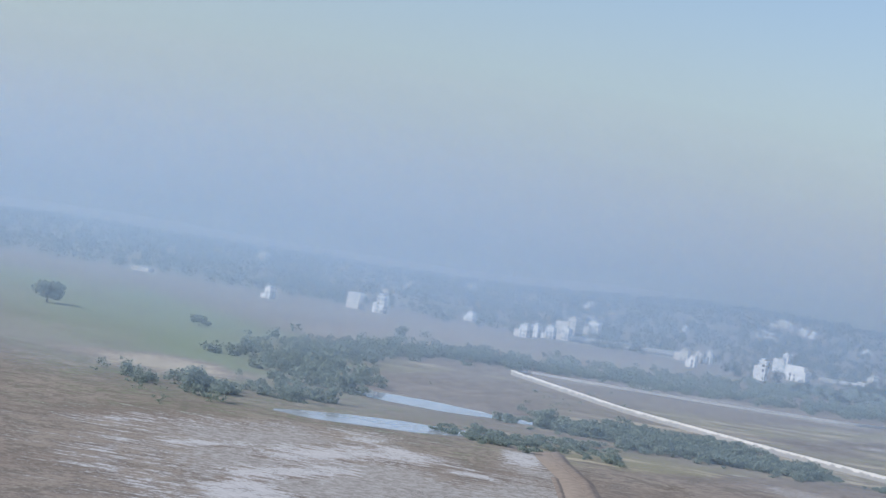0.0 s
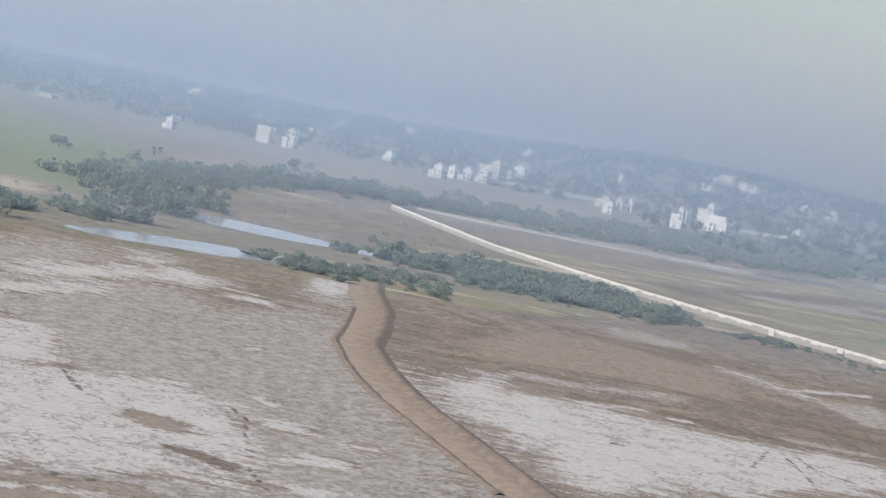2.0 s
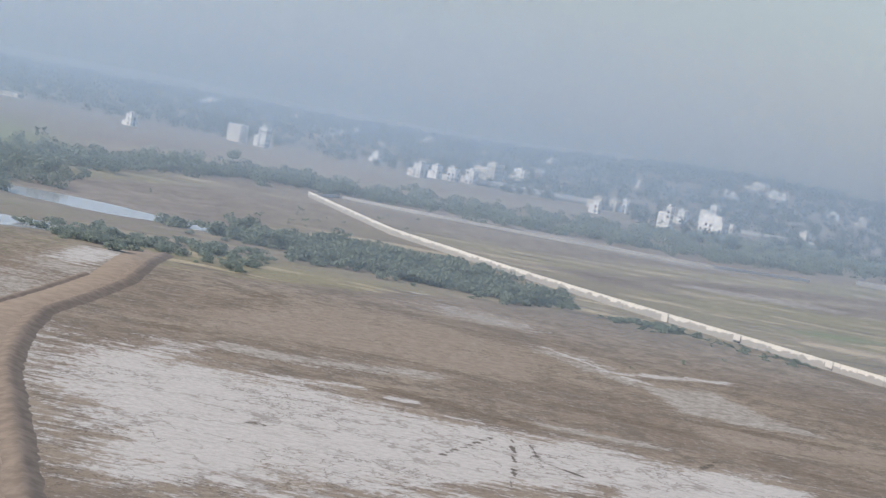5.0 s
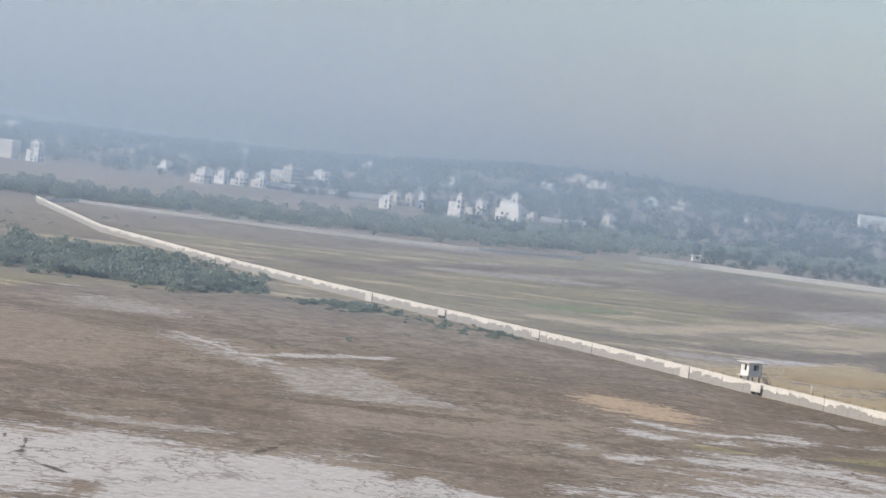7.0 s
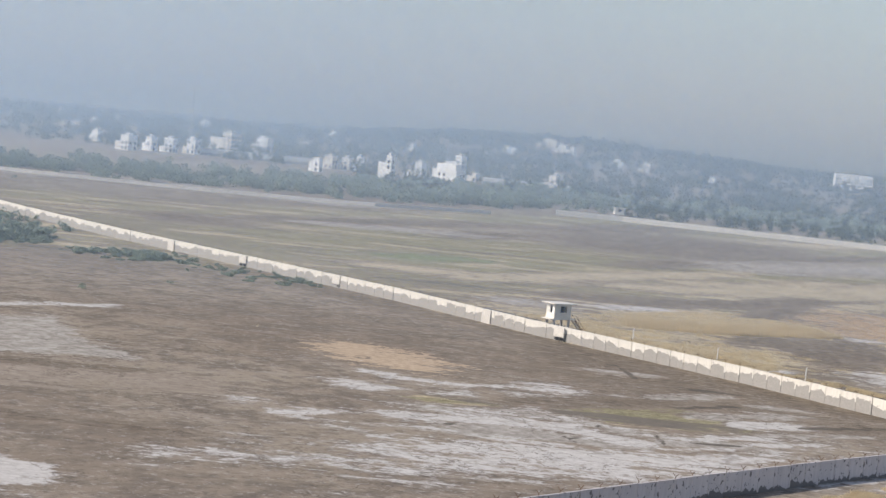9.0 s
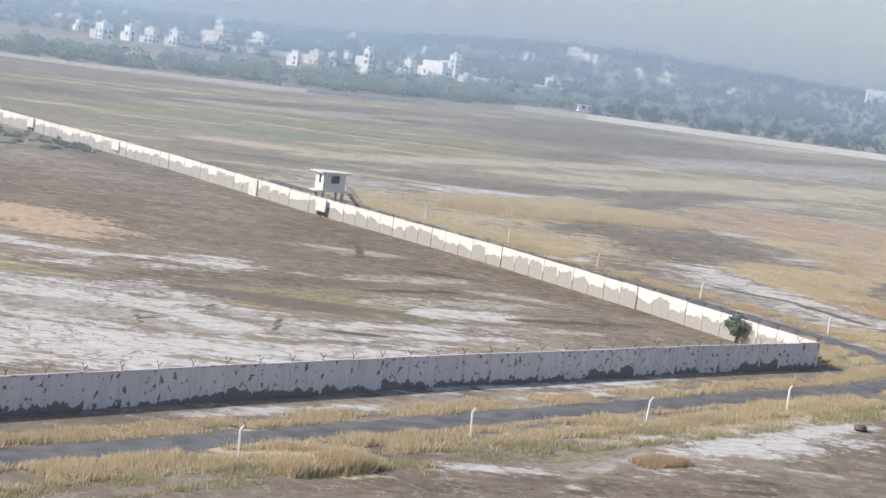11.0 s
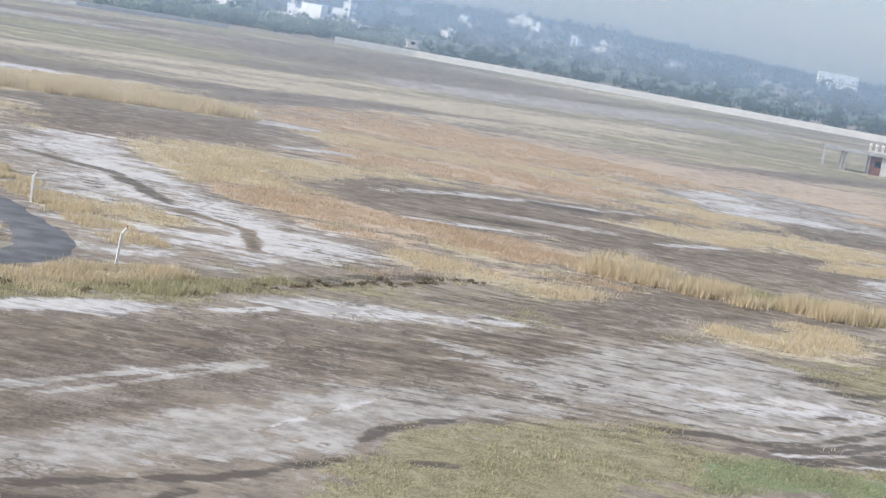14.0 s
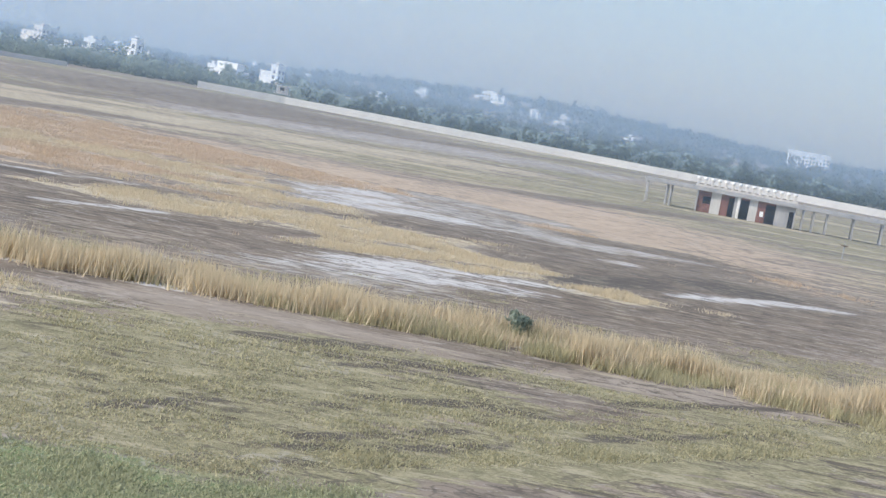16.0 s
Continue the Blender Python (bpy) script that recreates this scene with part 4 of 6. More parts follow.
    salt = n.mix(n.step(n.math("ADD", n.math("MULTIPLY", fine, 0.7), n.math("MULTIPLY", grit, 0.3)), 0.36, 0.6), (0.44, 0.41, 0.365), (0.56, 0.53, 0.485))
    salt = n.mix(n.math("MULTIPLY", n.step(thread, 0.5, 0.62), 0.45), salt, (0.33, 0.295, 0.25))
    crack = n.t.nodes.new("ShaderNodeTexVoronoi")
    crack.feature = "DISTANCE_TO_EDGE"
    crack.inputs["Scale"].default_value = 0.085
    warp = n.t.nodes.new("ShaderNodeVectorMath")
    warp.operation = "MULTIPLY_ADD"
    nz = n.t.nodes.new("ShaderNodeTexNoise")
    nz.inputs["Scale"].default_value = 0.35
    n.put(nz.inputs["Vector"], n.co)
    n.put(warp.inputs[0], nz.outputs["Color"])
    warp.inputs[1].default_value = (11, 11, 0)
    n.put(warp.inputs[2], n.co)
    n.put(crack.inputs["Vector"], warp.outputs[0])
    salt = n.mix(n.math("MULTIPLY", n.step(crack.outputs["Distance"], 0.01, 0.045, 0.5, 0.0), n.step(n.noise(0.03, 3), 0.40, 0.5)), salt, (0.17, 0.145, 0.12))
    broad = n.math("ADD", n.math("MULTIPLY", n.math("SUBTRACT", n.noise(0.055, 5, rough=0.6), 0.5), 0.6), n.math("MULTIPLY", edge, 1.0))
    col = n.mix(n.math("MULTIPLY", n.step(n.math("ADD", n.math("ADD", ka[0], broad), n.math("MULTIPLY", n.math("SUBTRACT", fine, 0.5), 0.14)), 0.36, 0.68), 0.92), col, salt)
    # Runnels and cart ruts: thin winding lines, dark where wet and pale where salt has dried in them.
    def winding(v, half, gate, lo, hi):
        return n.math("MULTIPLY", n.step(n.math("ABSOLUTE", n.math("SUBTRACT", v, 0.5)), half * 0.4, half, 1.0, 0.0), n.step(gate, lo, hi))
    col = n.mix(n.math("MULTIPLY", winding(n.noise(0.13, 5, rough=0.6), 0.011, n.noise(0.04, 3), 0.48, 0.58), 0.6), col, (0.085, 0.068, 0.05))
    col = n.mix(n.math("MULTIPLY", winding(n.noise(0.42, 4, rough=0.6), 0.02, n.noise(0.09, 3), 0.53, 0.62), 0.2), col, (0.10, 0.08, 0.058))
    col = n.mix(n.math("MULTIPLY", winding(n.noise(0.24, 4, rough=0.6, stretch=(1.0, 0.7, 1.0)), 0.014, n.noise(0.07, 3), 0.52, 0.6), 0.32), col, (0.44, 0.40, 0.34))
    col = n.mix(n.math("MULTIPLY", n.step(n.math("ADD", kc[2], n.math("MULTIPLY", edge, 0.8)), 0.40, 0.60), 0.9), col, n.mix(fine, (0.06, 0.05, 0.038), (0.115, 0.095, 0.072)))
    # Wheel-drawn streaks of dark mud and bleached straw on the airfield's near flats.
    near = n.step(spot.outputs[0], 110.0, 190.0)
    streak = n.noise(1.2, 6, lie, 0.72, (0.3, 1.0, 1.0))
    col = n.mix(n.math("MULTIPLY", near, n.math("MULTIPLY", n.step(streak, 0.545, 0.575), n.math("MULTIPLY", n.step(n.noise(0.06, 4), 0.42, 0.54), 0.85))), col, (0.085, 0.07, 0.05))
    col = n.mix(n.math("MULTIPLY", near, n.math("MULTIPLY", n.step(streak, 0.45, 0.40), 0.42)), col, (0.44, 0.38, 0.26))
    bump = n.math("ADD", fine, n.math("MULTIPLY", grit, 0.4))
    me.materials.append(n.done(col, 0.95, bump, 0.45, 0.12))
    return tagged(new("ground", me), "flat salt-crusted fields with dry grass, mud and low hills", "ground", kind="structure")


def part(name, bm, material, parent=None, label=""):
    """Links a bmesh as one mesh object under a thing or a part."""
    me = bpy.data.meshes.new(name)
    bm.to_mesh(me)
    bm.free()
    me.materials.append(material)
    ob = new(name, me)
    ob.parent = parent
    return tagged(ob, label)


def share(name, me, m, parent):
    """One more piece that shares a mesh."""
    ob = new(name, me)
    ob.parent = parent
    ob.matrix_basis = m
    return ob


def thing(name, m, label, category, group="", kind=""):
    ob = new(name)
    ob.matrix_basis = m
    return tagged(ob, label, category, group, kind)


def box(bm, x0, x1, y0, y1, z0, z1, bevel=0.0):
    vs = [bm.verts.new((x, y, z)) for z in (z0, z1) for y in (y0, y1) for x in (x0, x1)]
    fs = [bm.faces.new([vs[k] for k in q]) for q in ((0, 2, 3, 1), (4, 5, 7, 6), (0, 1, 5, 4), (1, 3, 7, 5), (3, 2, 6, 7), (2, 0, 4, 6))]
    if bevel:
        bmesh.ops.bevel(bm, geom=list({e for f in fs for e in f.edges}), offset=bevel, segments=1, affect="EDGES")
    return bm


def boxes(*rows, bevel=0.0):
    bm = bmesh.new()
    for r in rows:
        box(bm, *r, bevel)
    return bm


def rod(bm, a, b, r0, r1=None, sides=6):
    """A tapered rod between two places."""
    a, b = Vector(a), Vector(b)
    q = (b - a).to_track_quat("Z", "Y").to_matrix()
    rings = []
    for p, r in ((a, r0), (b, r0 if r1 is None else r1)):
        rings.append([bm.verts.new(p + q @ Vector((r * math.cos(2 * math.pi * k / sides), r * math.sin(2 * math.pi * k / sides), 0))) for k in range(sides)])
    for k in range(sides):
        bm.faces.new((rings[0][k], rings[0][(k + 1) % sides], rings[1][(k + 1) % sides], rings[1][k]))
    bm.faces.new(rings[0][::-1]), bm.faces.new(rings[1])
    return bm


def along(points, step):
    """Even steps along a polyline: place and heading of each."""
    out, left = [], 0.0
    for a, b in zip(points[:-1], points[1:]):
        a, b = Vector(a), Vector(b)
        n = (b - a).length
        while left < n:
            p = a.lerp(b, left / n)
            out.append((p.x, p.y, math.degrees(math.atan2(b.y - a.y, b.x - a.x))))
            left += step
        left -= n
    return out


def ribbon(name, points, width, z, material, label, category, crown=0.0, ragged=0.3):
    """A strip of road or track along a polyline, with an uneven edge."""
    rng = random.Random(name)
    bm = bmesh.new()
    rows = []
    edge = min(1.0, 0.22 * width) * (1 if z > 0.1 else 0.2)
    pts = along(points, 1.5)
    for k, (x, y, h) in enumerate(pts):
        h = radians(sum(p[2] for p in pts[max(0, k - 3):k + 4]) / len(pts[max(0, k - 3):k + 4]))
        nx, ny = -math.sin(h), math.cos(h)
        l, r = width / 2 + rng.uniform(-ragged, ragged), width / 2 + rng.uniform(-ragged, ragged)
        base = gz(x, y)
        rows.append([bm.verts.new((x + nx * o, y + ny * o, base + dz)) for o, dz in ((l + edge, -0.02), (l - edge, z), (0, z + crown), (-r + edge, z), (-r - edge, -0.02))])
    for a, b in zip(rows[:-1], rows[1:]):
        for k in range(4):
            bm.faces.new((a[k], b[k], b[k + 1], a[k + 1]))
    bmesh.ops.recalc_face_normals(bm, faces=bm.faces)
    for f in bm.faces:
        f.smooth = True
    return tagged(part(name, bm, material), label, category, kind="structure")


# ---- large structure ----
ground()

n = Nodes("worn_asphalt")
M_ASPHALT = n.done(n.mix(n.step(n.noise(0.5, 5), 0.35, 0.65), (0.10, 0.098, 0.095), (0.155, 0.15, 0.145)), 0.85, n.noise(30), 0.3)
n = Nodes("bare_earth_track")
M_EARTH = n.done(n.mix(n.step(n.noise(0.35, 6), 0.35, 0.65), (0.27, 0.21, 0.152), (0.33, 0.262, 0.195)), 0.95, n.noise(1.5), 0.1, 0.04)
n = Nodes("dark_earth_bank")
M_BANK = n.done(n.mix(n.step(n.noise(0.5, 6), 0.35, 0.65), (0.18, 0.143, 0.11), (0.245, 0.197, 0.152)), 0.95, n.noise(1.5), 0.3, 0.1)
n = Nodes("still_water")
M_WATER = n.done(n.mix(n.noise(0.05), (0.36, 0.37, 0.37), (0.44, 0.44, 0.43)), 0.12, n.noise(0.8), 0.05, 0.03)
n.bsdf.inputs["Specular IOR Level"].default_value = 0.5

ribbon("road", [(-140, 89.5), (20, 88), (60, 86.3), (85, 85.1), (104, 84.5), (124, 83.5), (146, 82), (155, 81.9), (161, 82.4), (165, 83.7), (168, 85.8), (170.2, 88.6), (172, 92), (174.5, 100), (177.5, 112), (181, 128), (186, 150), (194, 185), (204, 225)],
       3.2, 0.05, M_ASPHALT, "narrow worn grey asphalt perimeter road with grassy edges", "road", 0.04)
def beside(points, off):
    """The polyline moved to its right by off metres."""
    out = []
    for k, (x, y) in enumerate(points):
        a, b = points[max(0, k - 1)], points[min(len(points) - 1, k + 1)]
        h = math.atan2(b[1] - a[1], b[0] - a[0])
        out.append((x + math.sin(h) * off, y - math.cos(h) * off))
    return out


TRACK = [(-150, 70), (-124, 135), (-112, 158), (-96, 186.5), (-79, 217), (-68, 234), (-57, 249), (-40, 270), (-19, 288.5), (8, 314), (36, 346), (53, 363)]
ribbon("dirt_track", beside(TRACK, -1.0), 5.6, 0.15, M_EARTH, "brown bare-earth haul track raised over the salt flats", "road", 0.1, 0.15)
ribbon("track_bank", beside(TRACK, 3.4), 3.4, 0.45, M_BANK, "dark spoil bank heaped along the haul track", "bank", 0.3, 0.3)
ribbon("track_bank", beside(TRACK, -5.4)[2:-2], 1.6, 0.2, M_BANK, "low dark spoil bank on the far edge of the haul track", "bank", 0.1, 0.25)


def sheet(name, ovals, z, material, label, category):
    """A flat pool with a lobed shore, out of joined ovals."""
    bm = bmesh.new()
    for k, (cx, cy, ux, uy, vx, vy) in enumerate(ovals):
        ring = []
        for j in range(40):
            a = 2 * math.pi * j / 40
            r = 1 + 0.16 * noise.noise((3 * math.cos(a) + k, 3 * math.sin(a), cx))
            ring.append(bm.verts.new((cx + r * (math.cos(a) * ux + math.sin(a) * vx), cy + r * (math.cos(a) * uy + math.sin(a) * vy), z + 0.004 * k)))
        f = bm.faces.new(ring)
        if f.normal.z < 0:
            f.normal_flip()
    bm.normal_update()
    for f in bm.faces:
        if f.normal.z < 0:
            f.normal_flip()
    return tagged(part(name, bm, material), label, category, kind="structure")


sheet("pond", [(97, 466, 17, -27, 12, 14), (116, 431, 13, -15, 5, 6)], 0.06, M_WATER, "shallow grey-blue pond among scrub and mud", "pond")
sheet("pond", [(21, 405, 34, -17, 9, 12)], 0.06, M_WATER, "shallow grey-blue pond beside the salt flat", "pond")
sheet("pond", [(122, 411, 7, -6, 4, 5)], 0.06, M_WATER, "small shallow pool among scrub", "pond")


# ---- compound walls ----
def mesh_of(bm, material, name):
    me = bpy.data.meshes.new(name)
    bm.to_mesh(me)
    bm.free()
    me.materials.append(material)
    return me


STEP = 3.0
WALL_H = 2.55


def bracket_bm():
    bm = bmesh.new()
    rod(bm, (0, 0, -0.05), (0, 0, 0.25), 0.035, sides=4)
    rod(bm, (0, 0, 0.2), (0, -0.32, 0.55), 0.03, sides=4)
    rod(bm, (0, 0, 0.2), (0, 0.32, 0.55), 0.03, sides=4)
    return bm


def compound_wall(name, points, panel_mat, post_mat, label, brackets=True, pieces=300, height=WALL_H):
    """Precast wall: panels between posts under a coping, with forked brackets for wire on top."""
    root = thing(name, Matrix(), label, "wall", kind="structure")
    panel = mesh_of(boxes((0.11, STEP - 0.11, -0.07, 0.07, -0.3, height - 0.07), bevel=0.02), panel_mat, "panel")
    post = mesh_of(boxes((-0.13, 0.13, -0.13, 0.13, -0.3, height), bevel=0.025), post_mat, "post")
    cope = mesh_of(boxes((0.13, STEP - 0.13, -0.10, 0.10, height - 0.07, height + 0.01), bevel=0.015), post_mat, "coping")
    fork = mesh_of(bracket_bm(), M_RUST, "bracket")
    rng = random.Random(name)
    for k, (x, y, h) in enumerate(along(points, STEP)):
        m = pose(x, y, gz(x, y) + rng.uniform(-0.03, 0.03), rng.uniform(-0.7, 0.7), 0, h + rng.uniform(-0.4, 0.4))
        share("panel", panel, m, root)
        share("post", post, m, root)
        if k < pieces:
            share("coping", cope, m, root)
        if brackets and k < pieces:
            share("bracket", fork, m @ pose(0, 0, height, rng.uniform(-6, 6), rng.uniform(-6, 6), rng.uniform(-12, 12)), root)
    return root


M_POST_LIME = plain("lime_washed_post", (0.58, 0.55, 0.50), (0.80, 0.77, 0.71), 1.0, 6)
M_POST_GREY = plain("cement_post", (0.28, 0.265, 0.25), (0.42, 0.40, 0.38), 1.0, 6)
compound_wall("wall_east", [(155.4, 90.2), (163.6, 116.6), (170.6, 143.8), (175.2, 168), (179.0, 189.5), (190, 235), (198.5, 286), (207, 340), (219.5, 398), (244, 481), (313, 611)],
              M_PANEL_LIME, M_PANEL_LIME, "long sunlit lime-washed compound wall, worn to grey cement below")
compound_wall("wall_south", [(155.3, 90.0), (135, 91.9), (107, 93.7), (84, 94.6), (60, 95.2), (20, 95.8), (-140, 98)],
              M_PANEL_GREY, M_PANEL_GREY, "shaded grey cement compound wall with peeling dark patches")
EAST = bpy.data.objects["wall_east"]
for k, (x, y, h) in enumerate(((178.0, 185.5, 78), (193.3, 254.5, 80.6), (198.8, 288.5, 81), (183.0, 206.0, 76), (203.5, 318.0, 81))):
    pier = part("buttress", boxes((-1.35, 1.35, 0.10, 0.34, -0.2 if k > 2 else 0.75, WALL_H - 0.1), bevel=0.03), M_PALE, EAST, "lime-washed buttress on the compound wall")
    pier.matrix_basis = pose(x, y, 0, 0, 0, h)
    if k < 3:
        for o in (-0.75, 0.75):
            hole = part("drain", boxes((o - 0.5, o + 0.5, 0.075, 0.12, 0.15, 0.6)), M_DARK, EAST, "dark drain opening at the wall's foot")
            hole.matrix_basis = pose(x, y, 0, 0, 0, h)
FAR_WALL = [(313, 611), (345, 628), (376, 585), (412, 540), (455, 492), (500, 470)]
compound_wall("wall_north", FAR_WALL, M_PALE, M_PALE, "low pale compound wall along the far side of the field", False, 0, 1.5)
compound_wall("wall_far_east", [(566, 484), (586, 463), (612, 416), (640, 366), (664, 312), (684, 257), (702, 200), (716, 140)], M_PALE, M_PALE, "long pale compound wall in front of distant trees", False, 0, 2.4)
compound_wall("wall_town", [(755, 955), (795, 916), (830, 885)], M_PANEL_LIME, M_POST_LIME, "white plot wall at the edge of the town", False, 0, 5.2)
compound_wall("wall_town", [(842, 757), (880, 716)], M_PANEL_LIME, M_POST_LIME, "white plot wall beside pale houses at the edge of the town", False, 0, 4.6)


# ---- fence posts ----
def fence_post():
    root = thing("fence_post", Matrix(), "white-painted concrete fence post with a cranked top", "fence post", "fence posts along the perimeter road")
    bm = boxes((-0.075, 0.075, -0.075, 0.075, -0.3, 1.85), bevel=0.02)
    part("shaft", bm, M_WHITE, root)
    bm = bmesh.new()
    rod(bm, (0, 0, 1.8), (0.22, 0.04, 2.15), 0.065, 0.055, 6)
    part("arm", bm, M_WHITE, root)
    bm = bmesh.new()
    rod(bm, (0.22, 0.04, 2.13), (0.24, 0.04, 2.3), 0.035, sides=5)
    part("wire_clip", bm, M_RUST, root, "small rusty wire clip")
    return root


POSTS = [(73.5, 81.3), (94, 80.4), (113, 79.2), (132, 78.5), (151.5, 78.2), (170.7, 82.2), (178.4, 102.4), (182.8, 122.9),
         (188, 143), (193, 163), (198, 184), (54, 82.2), (34.5, 83), (15, 83.8), (-5, 84.5), (-25, 85.2), (-45, 86), (-65, 86.7)]
rng = random.Random(4)
first = fence_post()
for k, (x, y) in enumerate(POSTS):
    m = pose(x, y, 0, rng.uniform(-3, 3), rng.uniform(-3, 3), -40 + rng.uniform(-15, 15))
    if k:
        copy_thing(first, m)
    else:
        first.matrix_basis = m


# ---- watchtowers ----
def watchtower(x, y, rot, h, label, w=3.7, d=2.4):
    """A concrete guard cabin on legs, with a flat overhanging roof, a balcony and a stair."""
    root = thing("watchtower", pose(x, y, gz(x, y), 0, 0, rot), label, "watchtower")
    a, b, f, t = w / 2, d / 2, h, h + 2.75
    for sx in (-1, 1):
        for sy in (-1, 1):
            part("leg", boxes((sx * (a - 0.2) - 0.17, sx * (a - 0.2) + 0.17, sy * (b - 0.2) - 0.17, sy * (b - 0.2) + 0.17, -0.3, f), bevel=0.02), M_GREYWALL, root)
    part("floor_slab", boxes((-a - 0.9, a + 1.0, -b - 0.12, b + 0.12, f, f + 0.18), bevel=0.02), M_CREAM, root, "pale concrete floor slab and balcony")
    part("roof", boxes((-a - 0.75, a + 0.75, -b - 0.6, b + 0.6, t, t + 0.2), bevel=0.03), M_CREAM, root, "flat pale overhanging roof slab")
    z0, z1 = f + 0.18, t
    part("front_wall", boxes((-a, -a + 1.3, -b, -b + 0.15, z0, z1), (-a + 2.7, a, -b, -b + 0.15, z0, z1), (-a + 1.3, -a + 2.7, -b, -b + 0.15, z0, z0 + 1.1), (-a + 1.3, -a + 2.7, -b, -b + 0.15, z1 - 0.35, z1)), M_CREAM, root)
    part("back_wall", boxes((-a, a, b - 0.15, b, z0, z1)), M_CREAM, root)
    # Sun-facing side: whiter plaster puts the lit face into its colour.
    part("side_wall", boxes((-a, -a + 0.15, -b + 0.15, -b + 0.75, z0, z1), (-a, -a + 0.15, -b + 1.35, b - 0.15, z0, z1), (-a, -a + 0.15, -b + 0.75, -b + 1.35, z0, z0 + 1.0), (-a, -a + 0.15, -b + 0.75, -b + 1.35, z1 - 0.3, z1)), M_WHITE, root)
    part("side_wall", boxes((a - 0.15, a, -b + 0.15, b - 0.15, z0, z1)), M_CREAM, root)
    for cx in (-a + 1.33, -a + 2.0, -a + 2.67):
        part("window_bar", boxes((cx - 0.03, cx + 0.03, -b + 0.03, -b + 0.1, z0 + 1.1, z1 - 0.35), bevel=0.008), M_RUST, root, "dark steel window bar")
    part("inner_wall", boxes((-a + 0.3, a - 0.3, 0.2, 0.3, z0, z1 - 0.02)), M_DARK, root, "dark unlit inside wall")
    bm = bmesh.new()
    n = 9
    for k in range(n):
        box(bm, a + 1.0 + k * 0.32, a + 1.36 + k * 0.32, -b, -b + 0.9, f - (k + 1) * f / n, f - (k + 1) * f / n + 0.09)
    part("stair", bm, M_GREYWALL, root, "grey concrete stair flight")
    bm = bmesh.new()
    for y0 in (-b, -b + 0.9):
        rod(bm, (a + 1.0, y0, f + 0.95), (a + 1.0 + n * 0.32, y0, 0.95), 0.035, sides=5)
        rod(bm, (a + 1.0, y0, f), (a + 1.0 + n * 0.32, y0, 0.0), 0.09, sides=4)
        for k in range(0, n + 1, 3):
            rod(bm, (a + 1.0 + k * 0.32, y0, f * (1 - k / n)), (a + 1.0 + k * 0.32, y0, f * (1 - k / n) + 0.95), 0.03, sides=5)
    part("handrail", bm, M_RUST, root, "rusty stair handrail")
    return root


watchtower(184.3, 191.0, -14, 2.95, "pale concrete watchtower with a flat roof behind the compound wall")
watchtower(588, 466, -40, 2.9, "pale concrete watchtower with a flat roof on the far wall", 4.2, 3.0)


